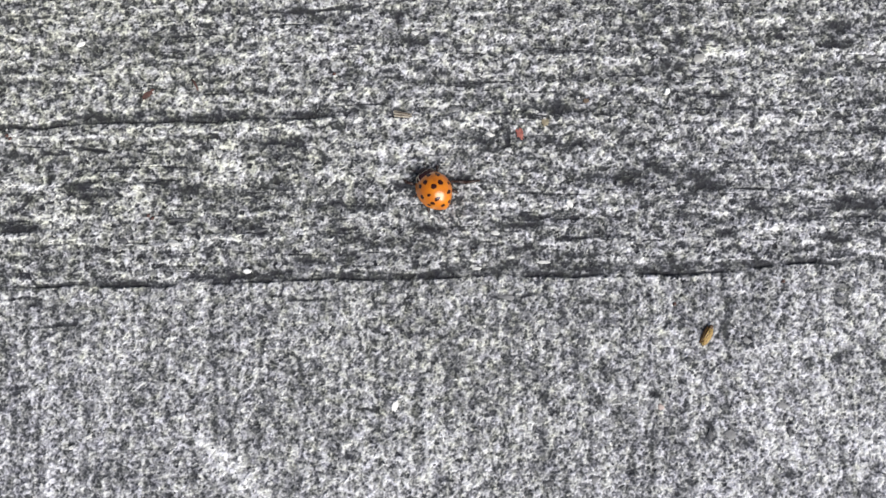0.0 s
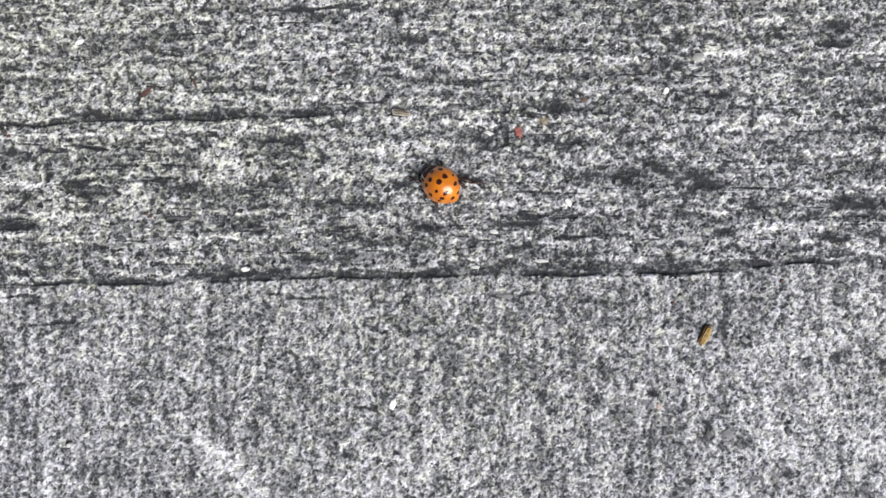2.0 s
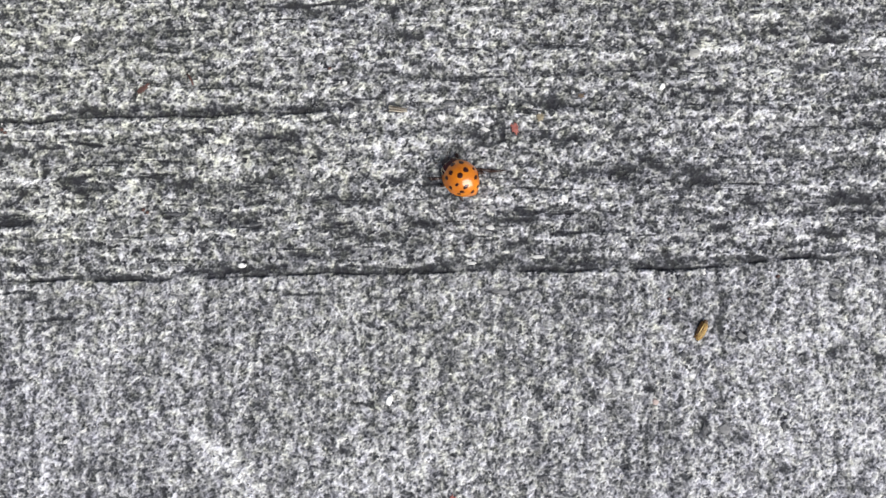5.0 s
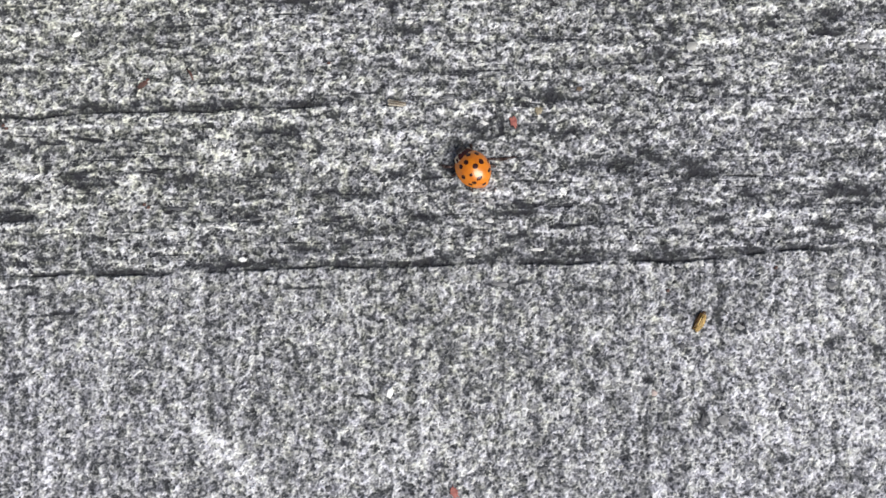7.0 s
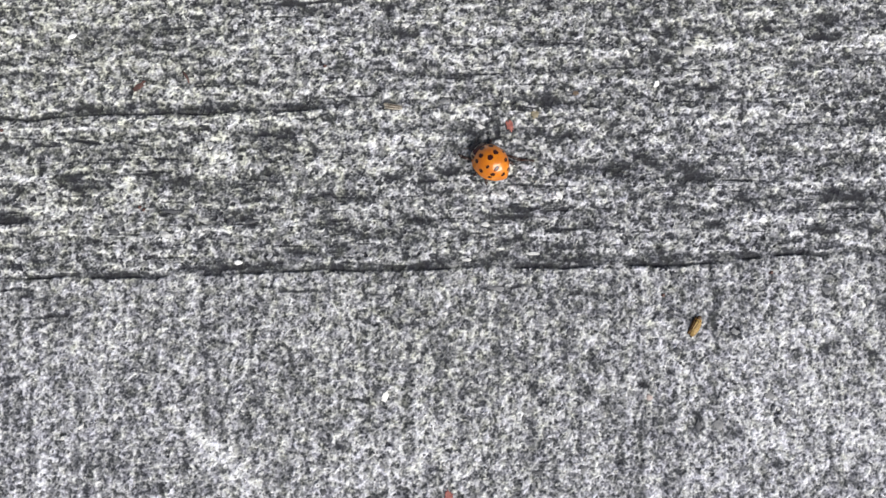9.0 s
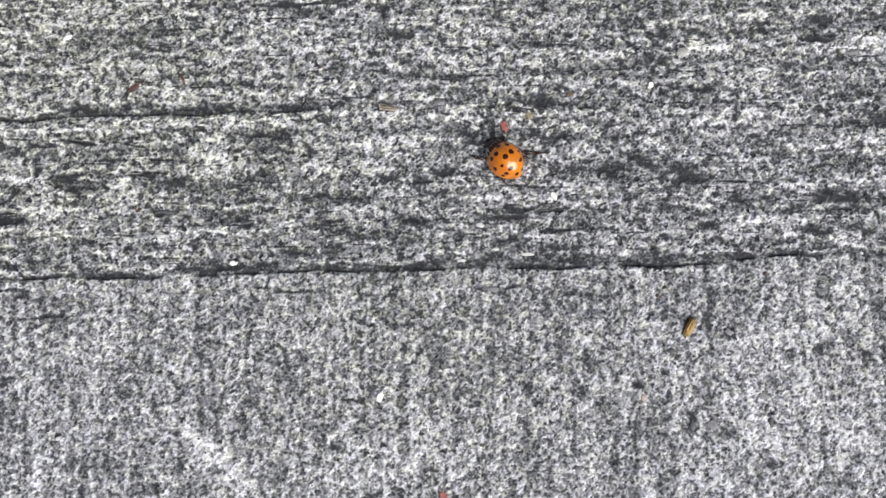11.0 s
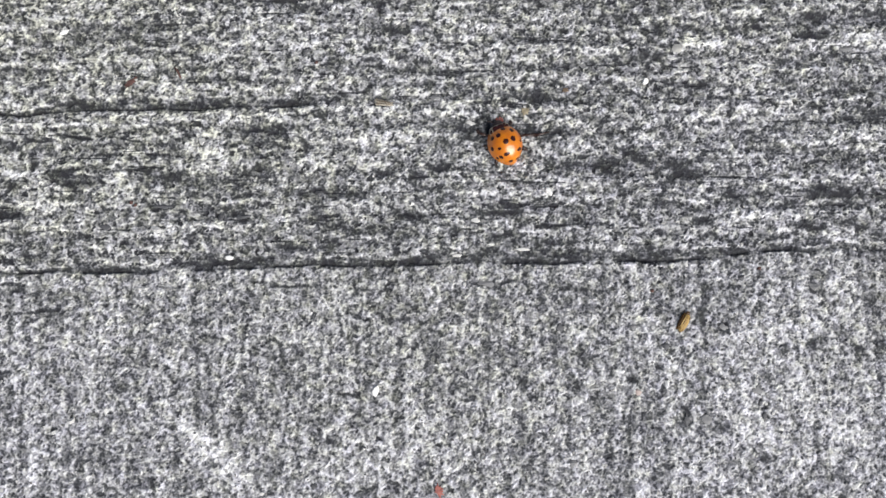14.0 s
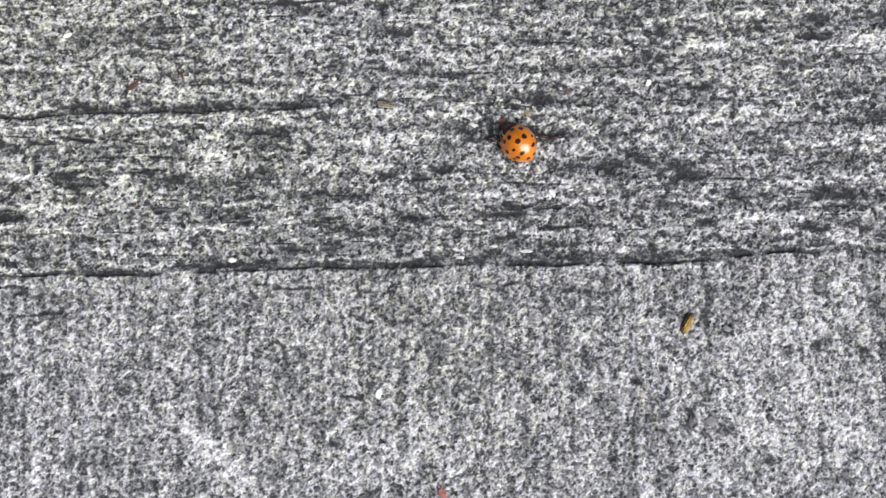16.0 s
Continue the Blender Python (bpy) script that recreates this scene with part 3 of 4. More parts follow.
def lay(ob, x, y, turn=0, sink=0.05, lean=0):
    x, y = x * MM, y * MM
    z = np.mean([ground_height(x + a * MM, y + b * MM) for a in (-0.4, 0, 0.4) for b in (-0.4, 0, 0.4)])
    ob.matrix_basis = pose(x, y, float(z) - sink * MM, lean, 0, turn)
    return ob


# white chips: x, y, length, width, height (millimetres), turn
CHIPS = [(33.17, 23.37, 1.25, 1.0, 0.6, 70), (18.48, 6.74, 1.7, 1.1, 0.6, 125), (-6.91, -22.68, 1.9, 1.05, 0.55, 70),
         (-28.57, -3.22, 1.3, 0.8, 0.5, 0), (0.33, 18.78, 1.3, 0.85, 0.5, 160), (-54.02, 30.57, 1.45, 0.7, 0.35, 25)]
for i, (x, y, a, b, c, turn) in enumerate(CHIPS):
    chip = new("stone_chip", shard_mesh("stone_chip", QUARTZ, a, b, 0.9 * c, 3 + i))
    lay(tagged(chip, "small bright white stone chip lying on the slab", "stone chip", "white chips on the slab"), x, y, turn)
# stones cut flush with the surface: x, y, length, width (millimetres)
PALE = [(-45.9, -25.4, 1.12, 1.78), (-39.3, 0.9, 1.94, 1.12), (-33.5, 1.7, 1.78, 0.96), (12.6, -13.6, 0.72, 1.2), (7.1, -13.3, 0.72, 1.2),
        (-57.2, 1.3, 1.62, 0.96), (6.4, 25.9, 1.94, 0.56), (-40.8, -7.8, 1.36, 0.72), (-50.9, -27, 1.44, 1.12), (-13.6, -28, 1.62, 0.8),
        (0, 28.5, 1.44, 1.28), (20, 22.6, 0.72, 0.72), (-32.9, 14, 1.12, 1.44), (6.8, 17.1, 1.7, 0.85), (38.7, -3.9, 1.3, 0.9),
        (31.6, 29.6, 0.9, 0.6), (37.3, 27, 1.5, 0.8)]
GREY = [(11, -12.3, 1.44, 1.36), (30.7, -13.2, 1.2, 1.12), (-39, -28.4, 2.26, 1.28), (40.9, -26.6, 1.94, 1.94), (48.8, -22.3, 1.78, 1.28),
        (30.9, -24.6, 0.88, 1.2), (21.7, -33, 1.78, 1.44), (9.2, -7, 2.9, 1.04), (63.6, 28.5, 3.06, 1.2), (1.7, 20.8, 2.1, 1.04),
        (35.7, -30.5, 1.44, 1.28), (-26.7, -19.9, 0.96, 1.28), (57.7, -7.4, 1.78, 1.44), (43.9, -13.2, 1.78, 1.12)]
DARK = [(-17.5, 28, 2.02, 0.96), (-30, 2.6, 0.72, 1.78), (-26.7, 2.8, 3.22, 0.88), (-47.2, 1.3, 1.94, 0.96), (20, -13.2, 1.28, 1.28),
        (35.2, -4.9, 1.28, 0.96), (35.5, -16, 1.2, 1.36), (15.1, -33.5, 1.78, 0.96), (46.8, -6.1, 1.36, 0.96), (34.7, -10.4, 1.36, 0.8),
        (-55.4, -14.8, 0.72, 1.12), (-15.5, 6.4, 1.28, 0.96), (-34.3, -0.1, 1.62, 1.04), (38.3, -26.7, 1.12, 1.78), (49.7, -26.2, 1.04, 1.44),
        (55, 35.1, 1.78, 0.8), (-38.6, 4.3, 3.22, 0.8), (-15.9, -36.2, 1.12, 1.12)]
SLIVERS = [(-48, 27.2, 1.44, 0.8), (-4.2, 32.3, 1.62, 0.8), (6, -7.1, 0.7, 0.8), (6, -11.2, 0.7, 0.56), (32.9, 29.5, 0.7, 0.56),
           (-53.3, -28.6, 0.88, 0.8), (58.6, 18.9, 1.2, 0.64), (7.7, 2.4, 1.62, 0.96), (39.2, 25.1, 1.12, 0.64), (5, -2.8, 1.94, 0.64),
           (35.4, 19.3, 0.96, 0.96), (14.7, -1.9, 2.6, 0.7)]
DARK_STONE = surface("dark_slate_stone", (0.055, 0.057, 0.062), (0.105, 0.107, 0.115), 0.7, 1500)
MID_STONE = surface("grey_sandstone", (0.14, 0.142, 0.148), (0.24, 0.242, 0.245), 0.75, 1500)
for rows, mat, high, sink, label, group in (
        (PALE, PALE_STONE, 0.42, 0.12, "small pale grey stone chip bedded in the slab", "pale chips in the slab"),
        (GREY, MID_STONE, 0.36, 0.08, "smooth mid-grey stone cut flush with the slab", "grey stones in the slab"),
        (DARK, DARK_STONE, 0.34, 0.05, "small dark slate-grey stone bedded in the slab", "dark stones in the slab"),
        (SLIVERS, DULL_QUARTZ, 0.26, 0.04, "tiny dull white quartz sliver lying on the slab", "white slivers on the slab")):
    for i, (x, y, a, b) in enumerate(rows):
        if mat is DULL_QUARTZ:
            chip = new("stone_chip", shard_mesh("stone_chip", mat, 0.85 * a, 0.85 * b, high, 23 + 7 * i))
        else:
            chip = new("stone_chip", stone_mesh("stone_chip", mat, 1.15 * a, 1.15 * b, high, 23 + 7 * i, 0.5, True))
        lay(tagged(chip, label, "stone chip", group), x, y, random.Random(i).uniform(-14, 14), sink)

pebble = new("pebble", stone_mesh("pebble", GREY_STONE, 2.6, 2.1, 0.6, 41, 0.1))
lay(tagged(pebble, "flat pale green-grey pebble bedded in the slab", "pebble"), 38.32, 28.60, 10, 0.2)

PINK_STONE = surface("pink_feldspar", (0.34, 0.27, 0.25), (0.48, 0.40, 0.37), 0.7, 1500)
chip = new("stone_chip", stone_mesh("stone_chip", PINK_STONE, 1.3, 1.2, 0.4, 51, 0.3))
lay(tagged(chip, "small round pinkish stone bedded in the slab", "stone chip"), 31.3, -22.7, 20, 0.12)

flake = new("red_flake", flake_mesh("red_flake", RED_FLAKE, 1.15, 1.75, 0.14, 5))
lay(tagged(flake, "faded red flake lying beside a dark hollow", "flake", "red flakes"), 11.34, 17.08, 20, -0.07)
flake = new("red_flake", flake_mesh("red_flake", RED_FLAKE, 1.3, 2.0, 0.14, 8))
lay(tagged(flake, "small dull red flake on bare concrete", "flake", "red flakes"), 2.3, -36.9, 15, -0.07)
flake = new("bark_flake", flake_mesh("bark_flake", RUST_FLAKE, 2.4, 0.85, 0.18, 12, 0.1))
lay(tagged(flake, "narrow red-brown bark flake on the slab", "flake"), -43.71, 22.95, 42, -0.07)
flake = new("tan_flake", flake_mesh("tan_flake", TAN_FLAKE, 1.4, 1.1, 0.14, 15))
lay(tagged(flake, "ragged pale tan flake on pale crust", "flake"), 15.11, 18.78, 25, -0.07)

flake = new("brown_flake", flake_mesh("brown_flake", STRAW_DARK, 1.1, 0.8, 0.12, 31))
lay(tagged(flake, "dull brown scrap pressed into the slab", "flake"), 21.22, 22.05, 10, -0.03)
for x, y in ((33.58, -8.02), (49.51, -4.68), (-42.6, 4.5), (-43.2, 4.9), (-16.2, 26.1), (-64.4, 16.8), (-63.9, 16.3)):
    crumb = new("red_crumb", stone_mesh("red_crumb", RUST_FLAKE, 0.9, 0.7, 0.35, 77))
    lay(tagged(crumb, "tiny dull red crumb on the slab", "crumb", "red crumbs"), x, y, 30, 0.05)

bm = bmesh.new()
tube(bm, [(-1.0 * MM, 0, 0.12 * MM), (-0.4 * MM, 0.1 * MM, 0.16 * MM), (0.3 * MM, 0.02 * MM, 0.2 * MM), (1.0 * MM, -0.15 * MM, 0.14 * MM)],
     [0.10 * MM, 0.18 * MM, 0.17 * MM, 0.08 * MM])
lay(tagged(part("plant_fibre", bm, RUST_FLAKE), "short curved brown plant fibre", "plant fibre"), -36.79, 24.48, -55, 0.0)


def build_seed_husk():
    """A split husk: a dark outer valve folded over a golden inner one."""
    husk = tagged(new("seed_husk"), "split golden-brown seed husk lying on the slab", "seed husk")

    def valve(cx, half, high, a0, a1, length):
        def fn(u, v):
            s = 2 * v - 1
            w = half * (1 - abs(s) ** 2.2) ** 0.6 + 0.02
            a = a0 + (a1 - a0) * u
            return Vector((s * length / 2, cx + w * math.cos(a), 0.05 + high * (1 - abs(s) ** 2.5) ** 0.5 * math.sin(a))) * MM
        return fn
    for name, cx, half, high, a0, a1, length, mat, label in (
            ("inner_valve", -0.16, 0.58, 0.66, 0.05, math.pi - 0.05, 3.2, HUSK_GOLD, "golden ribbed valve"),
            ("outer_valve", 0.40, 0.27, 0.55, 0.1, math.pi - 0.35, 2.9, HUSK_BROWN, "dark brown valve")):
        bm = bmesh.new()
        sheet(bm, valve(cx, half, high, a0, a1, length), 12, 20)
        for v in bm.verts:                              # torn, uneven ends
            v.co.x *= 1 + 0.10 * noise.noise(v.co * 2600)
            v.co.z += 0.05 * MM * math.sin(v.co.y / MM * 15)
        bmesh.ops.solidify(bm, geom=bm.faces[:], thickness=0.06 * MM)
        part(name, bm, mat, husk, label)
    for name, y, lift, half_long, thick, mat, label in (
            ("rib", 0.16, 0.68, 0.95, 0.09, HUSK_GOLD, "pale golden rib"), ("seam", 0.0, 0.68, 1.05, 0.06, HUSK_DARK, "dark seam"),
            ("seam", -0.36, 0.56, 0.6, 0.05, HUSK_BROWN, "brown seam")):
        bm = bmesh.new()
        tube(bm, [((0.1 + s * half_long) * MM, (y - 0.08 * s) * MM, (lift - 0.26 * s * s) * MM) for s in (-1, -0.6, -0.2, 0.2, 0.6, 1)],
             [k * thick * MM for k in (0.5, 0.9, 1, 1, 0.9, 0.5)])
        part(name, bm, mat, husk, label)
    bm = bmesh.new()
    tube(bm, [(1.15 * MM, 0.08 * MM, 0.40 * MM), (1.42 * MM, 0.02 * MM, 0.34 * MM), (1.66 * MM, -0.16 * MM, 0.2 * MM)], [0.24 * MM, 0.36 * MM, 0.14 * MM])
    part("tip", bm, HUSK_DARK, husk, "dark brown tip")
    return husk


lay(build_seed_husk(), 38.13, -12.57, 63, 0.05)


def build_straw():
    husk = tagged(new("straw_scrap"), "short split scrap of beige straw", "straw scrap")
    bm = bmesh.new()
    sheet(bm, lambda u, v: Vector(((v - 0.5) * 2.7 + 0.12 * math.sin(7 * u), (u - 0.5) * 0.95 * (1 - 0.25 * v), 0.08 + 0.24 * math.sin(math.pi * u))) * MM, 8, 10)
    bmesh.ops.solidify(bm, geom=bm.faces[:], thickness=0.07 * MM)
    part("blade", bm, STRAW, husk)
    for y in (-0.22, 0.16):
        bm = bmesh.new()
        tube(bm, [(-1.25 * MM, y * MM, 0.30 * MM), (0, (y + 0.03) * MM, 0.33 * MM), (1.15 * MM, (y * 0.7) * MM, 0.30 * MM)], [0.03 * MM, 0.06 * MM, 0.03 * MM], 6)
        part("rib", bm, STRAW_DARK, husk, "dark rib")
    return husk


lay(build_straw(), -5.93, 19.97, -9, 0.0)


# crumbs of mineral grain, far too many to count
def build_grains(count=4000):
    r = np.random.default_rng(5)
    base = bmesh.new()
    bmesh.ops.create_icosphere(base, subdivisions=1, radius=1.0)
    bv = np.array([v.co[:] for v in base.verts])
    bf = np.array([[v.index for v in f.verts] for f in base.faces])
    base.free()
    xs, ys = r.uniform(-70, 70, count * 3), r.uniform(-38.5, 40.5, count * 3)
    j = np.round((ys * MM - gy[0]) / STEP).astype(int)
    i = np.round((xs * MM - gx[0]) / STEP).astype(int)
    keep = np.flatnonzero(r.uniform(0, 1, count * 3) < np.clip((mineral[j, i] - 0.38) * 1.9, 0, 1))[:count]
    vs, fs = [], []
    for k, m in enumerate(keep):
        s = r.uniform(0.10, 0.24) * MM
        p = bv * (s * np.array([r.uniform(0.8, 1.5), r.uniform(0.7, 1.2), r.uniform(0.35, 0.6)])) * r.uniform(0.75, 1.2, (len(bv), 1))
        a = r.uniform(0, math.pi)
        p = np.stack([p[:, 0] * math.cos(a) - p[:, 1] * math.sin(a), p[:, 0] * math.sin(a) + p[:, 1] * math.cos(a), p[:, 2]], 1)
        vs.append(p + np.array([xs[m] * MM, ys[m] * MM, relief[j[m], i[m]] + 0.15 * s]))
        fs.append(bf + k * len(bv))
    me = bpy.data.meshes.new("mineral_grains")
    me.from_pydata(np.concatenate(vs).tolist(), [], np.concatenate(fs).tolist())
    me.materials.append(GRAIN)
    return tagged(new("mineral_grains", me), "loose grey and white mineral crumbs on the slab", "grit", kind="stuff")


build_grains()


# ---- the ladybird: origin on the ground below its middle, head towards +y ----
HALF_W, HALF_L, HIGH = 2.56, 3.06, 2.64           # wing cases, millimetres
LIFT = 0.55


def dome(side, lateral, along, proud=0.0):
    """A point on the wing case: lateral 0 at the seam to 1 at the rim, along -1 at the tail to 1 at the front."""
    v = max(-1.0, min(1.0, along))
    w = (HALF_W + proud) * ((1 - v ** 2.4) ** 0.50 if v > 0 else (1 - abs(v) ** 1.85) ** 0.74)
    h = (HIGH + proud) * (1 - abs(v) ** 2.3) ** 0.60
    a = lateral * math.pi / 2
    x = w * math.sin(a) ** 0.96 if a > 0 else 0.0
    flare = 0.10 * max(0.0, lateral - 0.88) / 0.12
    return Vector((side * (x + flare), (HALF_L + proud) * v - 0.35, LIFT + h * math.cos(a) ** 0.92 - 0.1 * flare)) * MM


# spots on each wing case: lateral, along, half width, half length (of the dome)
SPOTS = [(0.329, 0.562, 0.105, 0.110), (0.637, 0.538, 0.092, 0.105), (0.145, 0.168, 0.105, 0.140), (0.471, -0.051, 0.072, 0.075), (0.791, 0.066, 0.085, 0.115),
         (0.308, -0.418, 0.140, 0.085), (0.630, -0.461, 0.092, 0.100), (0.840, -0.423, 0.070, 0.090), (0.327, -0.800, 0.190, 0.055)]


def dome_spot(name, side, lat, along, hw, hl, parent):
    bm = bmesh.new()
    ring = 18
    r = random.Random(int(lat * 1000 + along * 77 + side * 7))
    rim = [1 + r.uniform(-0.10, 0.10) for _ in range(ring)]
    mid = bm.verts.new(dome(side, lat, along, 0.009))
    last = None
    for f in (0.5, 0.92, 1.0):
        proud = 0.009 if f < 0.95 else 0.001
        row = [bm.verts.new(dome(side, abs(lat + hw * f * rim[i] * math.cos(2 * math.pi * i / ring)), along + hl * f * rim[i] * math.sin(2 * math.pi * i / ring), proud)) for i in range(ring)]
        for i in range(ring):
            k = (i + 1) % ring
            bm.faces.new((mid, row[i], row[k]) if last is None else (last[i], row[i], row[k], last[k]))
        last = row
    bmesh.ops.recalc_face_normals(bm, faces=bm.faces[:])
    if sum((f.normal.z for f in bm.faces)) < 0:
        bmesh.ops.reverse_faces(bm, faces=bm.faces[:])
    return part(name, bm, SPOT, parent)


def build_leg(side, place, reach, parent):
    """A jointed leg from the hip, which is its origin: the thigh, with the shin and the foot under it."""
    (kx, ky, kz), (fx, fy), (tx, ty) = reach
    low = -place[2]
    hip, knee, ankle = Vector((0, 0, 0)), Vector((side * kx, ky, kz)) * MM, Vector((side * fx, fy, low + 0.36)) * MM
    bm = bmesh.new()
    tube(bm, [hip, Vector((side * kx * 0.5, ky * 0.5, kz * 0.6)) * MM, knee], [0.22 * MM, 0.27 * MM, 0.18 * MM], 9)
    leg = part("leg", bm, LEG, parent, "jointed dark brown leg")
    bm = bmesh.new()
    tube(bm, [knee, Vector((side * (kx + fx) / 2, (ky + fy) / 2, (kz + low) / 2 + 0.1)) * MM, ankle], [0.19 * MM, 0.22 * MM, 0.30 * MM], 8)
    part("shin", bm, LEG, leg)
    bm = bmesh.new()
    tube(bm, [ankle, Vector((side * (fx + tx) / 2, (fy + ty) / 2, low + 0.30)) * MM, Vector((side * tx, ty, low + 0.12)) * MM], [0.30 * MM, 0.17 * MM, 0.09 * MM], 8)
    part("foot", bm, LEG, leg)
    return leg


LEGS = [(1, (0.85, 1.35, 0.62), ((1.1, 0.7, 0.05), (1.4, 1.1), (1.5, 1.5))), (-1, (0.85, 1.35, 0.62), ((1.3, 0.9, 0.05), (1.9, 1.8), (2.1, 2.5))),
        (1, (1.05, 0.05, 0.62), ((2.0, -0.9, 0.12), (3.2, -2.1), (5.0, -3.3))), (-1, (1.05, 0.25, 0.62), ((1.3, 0.2, 0.08), (1.8, 0.4), (2.2, 0.5))),
        (1, (0.95, -0.75, 0.62), ((1.2, -0.7, 0.05), (1.6, -1.3), (1.8, -1.7))), (-1, (0.95, -0.75, 0.62), ((1.1, -0.7, 0.05), (1.4, -1.3), (1.6, -1.7)))]


def build_ladybird():
    bug = tagged(new("ladybird"), "glossy orange ladybird with many black spots walking on the slab", "ladybird")
    for side in (-1, 1):
        bm = bmesh.new()
        sheet(bm, lambda u, v: dome(side, u, math.sin((v - 0.5) * math.pi * 0.999)) + Vector((side * 0.002 * MM, 0, 0)), 26, 44)
        bmesh.ops.remove_doubles(bm, verts=bm.verts[:], dist=0.002 * MM)
        bmesh.ops.recalc_face_normals(bm, faces=bm.faces[:])
        if sum(f.normal.z for f in bm.faces) < 0:
            bmesh.ops.reverse_faces(bm, faces=bm.faces[:])
        case = part("wing_case", bm, ELYTRON, bug, "glossy orange wing case")
        for lat, along, hw, hl in SPOTS:
            dome_spot("spot", side, lat, along, hw, hl, case)
    # shared spot at the front of the seam
    bm = bmesh.new()
    sheet(bm, lambda u, v: dome(1 if u >= 0.5 else -1, abs(2 * u - 1) * 0.13 * math.sin(math.pi * (0.08 + 0.84 * v)) ** 0.5, 0.70 + 0.15 * v, 0.026), 8, 8)
    bmesh.ops.recalc_face_normals(bm, faces=bm.faces[:])
    part("scutellum", bm, SPOT, bug, "small black triangle at the seam")

    # belly
    bm = bmesh.new()
    sheet(bm, lambda u, v: Vector((2.3 * math.cos(2 * math.pi * u) * math.sin(math.pi * v), 2.5 * math.sin(2 * math.pi * u) * math.sin(math.pi * v) - 0.3, 0.72 - 0.30 * math.cos(math.pi * v))) * MM, 24, 10, True)
    bmesh.ops.remove_doubles(bm, verts=bm.verts[:], dist=0.001 * MM)
    part("belly", bm, BLACK, bug, "dark belly")

    # neck shield: cream with a black middle
    def shield(u, v, proud=0.0):
        s = 2 * u - 1
        w = 1.85 - 0.40 * v ** 1.6
        return Vector((w * math.sin(s * math.pi / 2), 2.02 + 0.92 * v - 0.55 * s * s * (1 - 0.5 * v), LIFT + 0.05 + proud + (1.30 - 0.62 * v ** 1.3) * math.cos(s * math.pi / 2) ** 0.75)) * MM
    bm = bmesh.new()
    sheet(bm, shield, 24, 10)
    bmesh.ops.solidify(bm, geom=bm.faces[:], thickness=0.05 * MM)
    plate = part("neck_shield", bm, CREAM, bug, "cream neck shield with black marks")
    for u0, u1, v0, v1 in ((0.38, 0.62, 0.0, 0.9), (0.23, 0.43, 0.0, 0.95), (0.57, 0.77, 0.0, 0.95), (0.09, 0.20, 0.1, 0.75), (0.80, 0.91, 0.1, 0.75)):
        bm = bmesh.new()
        sheet(bm, lambda u, v: shield(u0 + (u1 - u0) * (0.5 + (u - 0.5) * (0.55 + 0.45 * math.sin(math.pi * v))), v0 + (v1 - v0) * v, 0.07), 6, 6)
        part("mark", bm, SPOT, plate, "black mark")

    # head
    bm = bmesh.new()
    bmesh.ops.create_uvsphere(bm, u_segments=20, v_segments=12, radius=1.0)
    bmesh.ops.transform(bm, matrix=pose(0, 2.95 * MM, 0.78 * MM) @ Matrix.Diagonal((0.78 * MM, 0.62 * MM, 0.42 * MM, 1)), verts=bm.verts[:])
    skull = part("head", bm, BLACK, bug, "black head")
    for side in (-1, 1):
        bm = bmesh.new()
        bmesh.ops.create_uvsphere(bm, u_segments=12, v_segments=8, radius=0.19 * MM)
        bmesh.ops.translate(bm, vec=(side * 0.66 * MM, 3.05 * MM, 0.86 * MM), verts=bm.verts[:])
        part("eye", bm, BLACK, skull)
        bm = bmesh.new()
        tube(bm, [Vector(p) * MM for p in ((side * 0.55, 3.35, 0.8), (side * 0.85, 3.65, 0.85), (side * 1.15, 3.85, 0.8), (side * 1.35, 3.92, 0.75))], [0.05 * MM, 0.045 * MM, 0.05 * MM, 0.09 * MM], 6)
        part("antenna", bm, LEG, skull, "short clubbed antenna")
    legs = []
    for side, place, reach in LEGS:
        legs.append(build_leg(side, place, reach, bug))
    return bug, legs


ladybird, ladybird_legs = build_ladybird()

# seconds, x, y (millimetres), heading (degrees left of +y), nose down, lean to its right
PATH = [(0, -1.51, 8.66, 34.0, -3.9, 14.3), (0.5, -1.11, 8.87, 37.7, -2.6, 12.7), (1, -0.25, 9.13, 41.5, -1.2, 11.1), (1.5, -0.15, 9.11, 45.2, 0.1, 9.6), (2, -0.21, 9.19, 46.1, -1.4, 9.0)]
PATH += [(2.5, 1.00, 9.42, 46.9, -2.9, 8.5), (3, 1.36, 9.57, 47.8, -4.3, 8.0), (3.5, 2.18, 9.50, 48.7, -5.8, 7.5), (4, 2.14, 9.49, 49.0, -5.8, 6.6), (5.2, 3.45, 9.72, 44.0, -5.0, 11.0)]
PATH += [(6.5, 4.79, 10.04, 37.5, -9.8, 17.1), (7, 4.92, 10.05, 41.2, -12.3, 18.1), (7.5, 5.59, 10.74, 38.3, -7.5, 20.5), (8, 6.39, 11.02, 35.5, -2.6, 22.9), (8.5, 7.26, 11.25, 40.6, -0.8, 19.5)]
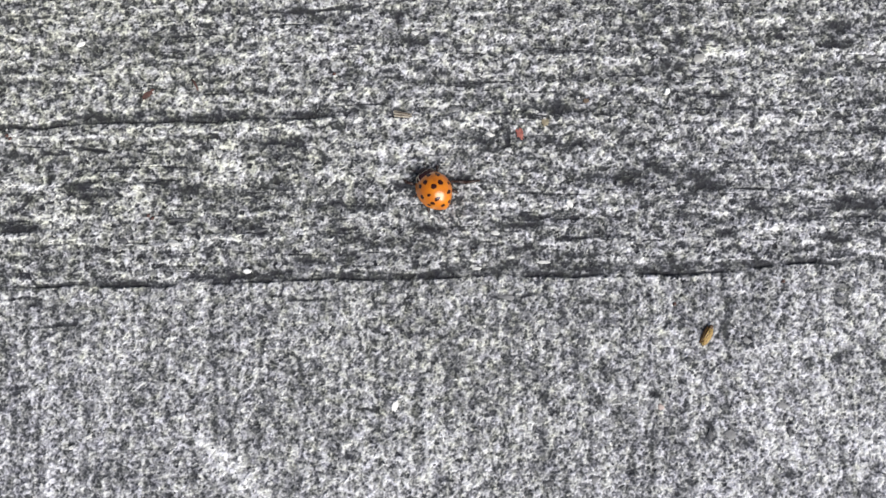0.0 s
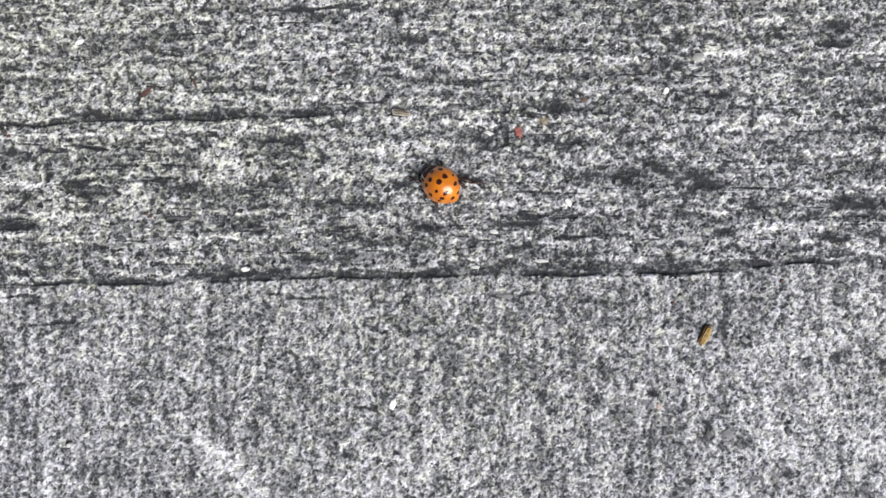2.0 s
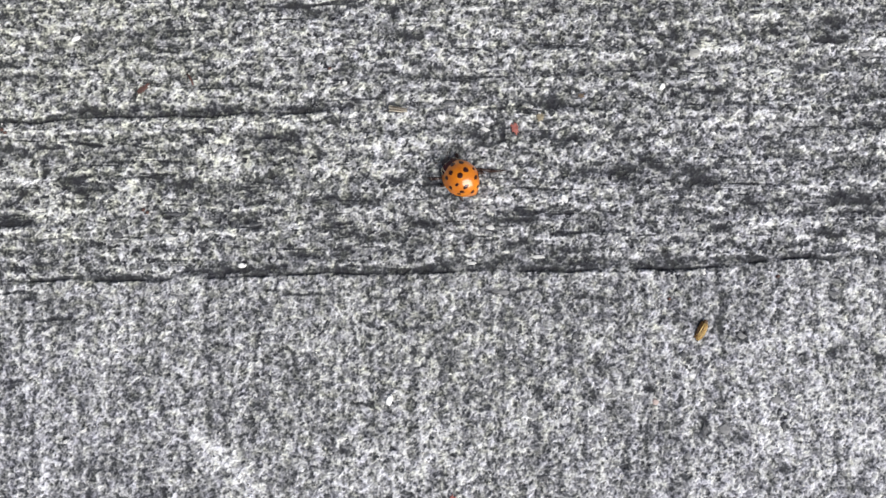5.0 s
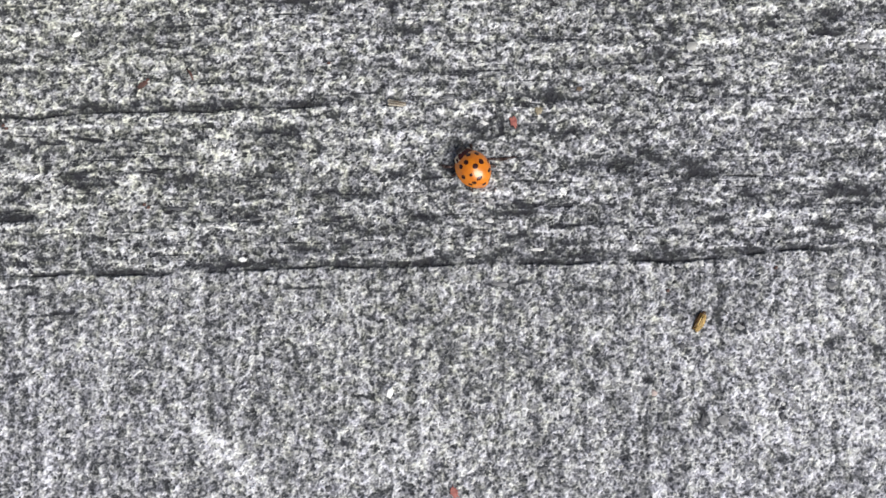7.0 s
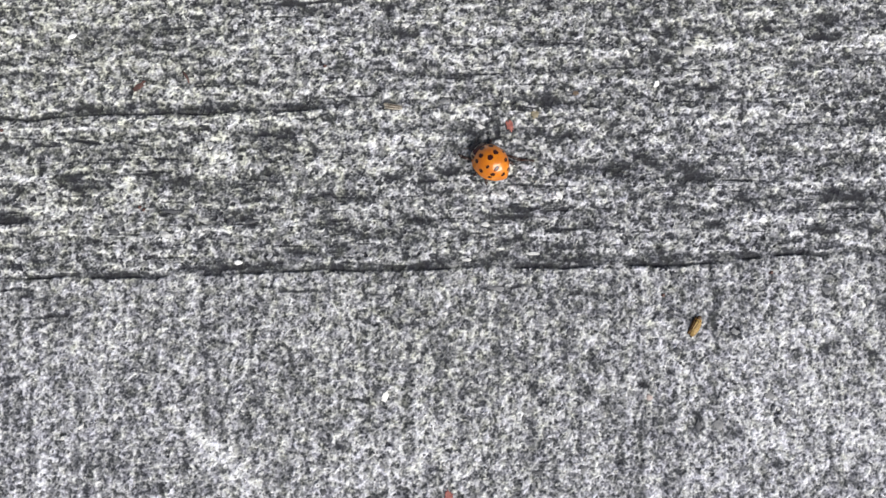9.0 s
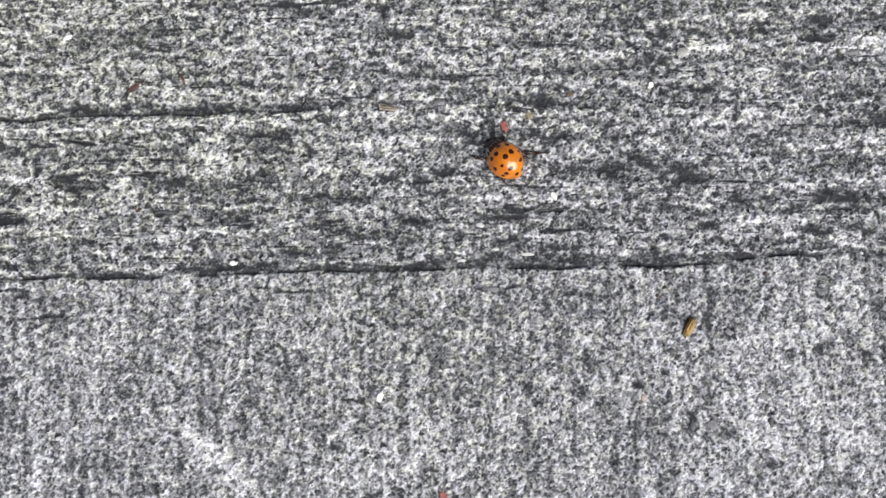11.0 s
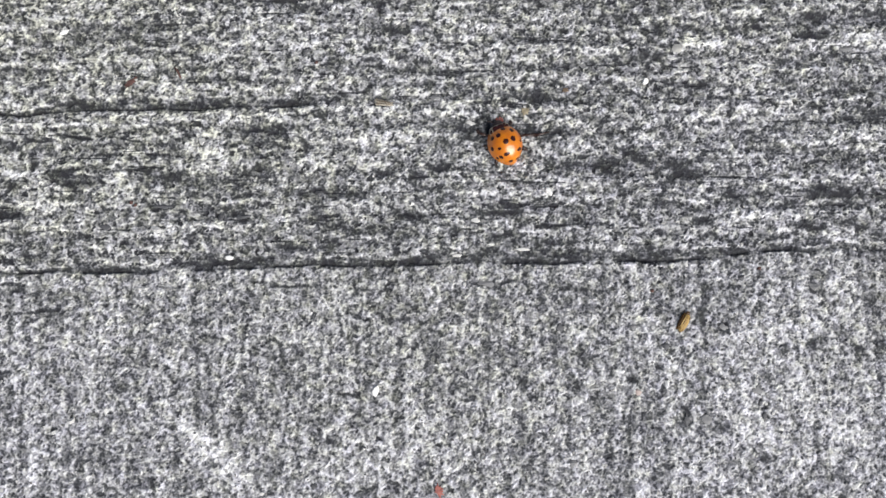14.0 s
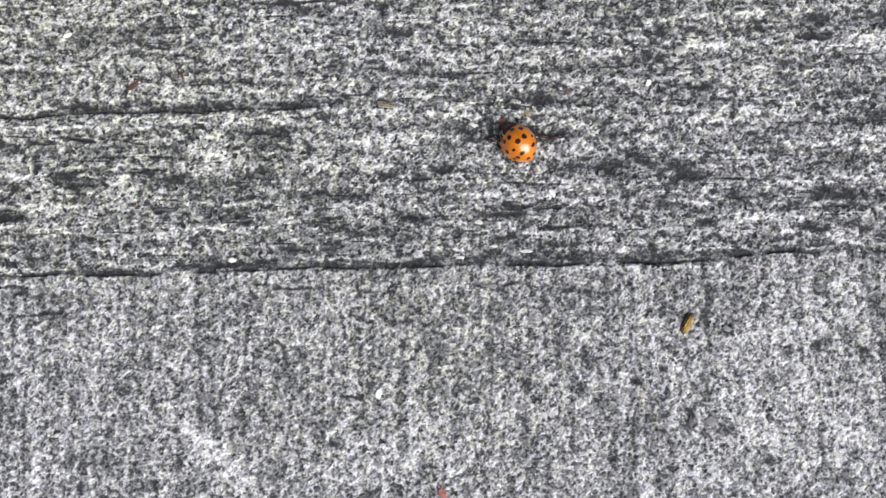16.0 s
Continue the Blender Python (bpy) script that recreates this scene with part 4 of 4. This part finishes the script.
PATH += [(9, 8.23, 11.41, 45.8, 1.0, 16.0), (10.2, 10.1, 11.75, 44.0, 0.0, 13.0), (11.5, 11.47, 12.02, 41.3, -4.6, 10.7), (12, 11.27, 11.72, 40.4, -5.7, 9.6), (12.5, 11.34, 11.93, 39.5, -6.8, 8.5)]
PATH += [(13, 11.43, 12.51, 26.4, -7.5, 10.9), (13.5, 11.71, 13.55, 25.2, -7.7, 11.5), (14, 11.80, 13.80, 23.9, -7.9, 12.0), (14.5, 11.86, 13.97, 22.7, -8.1, 12.5), (15, 12.59, 13.99, 27.9, -7.7, 9.7)]
PATH += [(15.5, 13.49, 14.27, 33.1, -7.4, 7.0), (16, 13.44, 14.24, 38.2, -7.0, 4.2)]


# the stretched middle leg on its right side: seconds, way it points (degrees left of +x)
TRAILING = [(0, 8), (1, -12), (2, -5), (4, 0), (6.5, 8), (7, 11), (8, 6), (9, -4), (11.5, 7), (12.5, 9), (14, 14), (15.5, 1), (16, 2)]


def motions():
    walk(ladybird, [(t, pose(x * MM, y * MM, 0.10 * MM, 0, 0, h) @ pose(0, 0, 0, -nose, lean, 0)) for t, x, y, h, nose, lean in PATH])
    ts = np.arange(0, 16.01, 0.25)
    p = np.array(PATH)
    x, y = np.interp(ts, p[:, 0], p[:, 1]), np.interp(ts, p[:, 0], p[:, 2])
    gone = np.concatenate([[0], np.cumsum(np.hypot(np.diff(x), np.diff(y)))])
    for k, (leg, (side, place, reach)) in enumerate(zip(ladybird_legs, LEGS)):
        beat = 0.0 if k in (0, 3, 4) else math.pi           # three legs step while three stand
        rows = []
        for t, s in zip(ts, gone):
            a = 2 * math.pi * s / 2.2 + beat
            turn = side * 13 * math.sin(a)
            if k == 2:
                turn = float(np.interp(t, *np.array(TRAILING).T)) - (float(np.interp(t, p[:, 0], p[:, 3])) - 33)
            tilt = pose(0, 0, 0, -float(np.interp(t, p[:, 0], p[:, 4])), float(np.interp(t, p[:, 0], p[:, 5])), 0)
            rows.append((float(t), pose(side * place[0] * MM, place[1] * MM, place[2] * MM) @ tilt.inverted() @ pose(0, 0, 0, 0, -side * 5 * max(0.0, math.cos(a)) * (k != 2), turn)))
        walk(leg, rows)


motions()
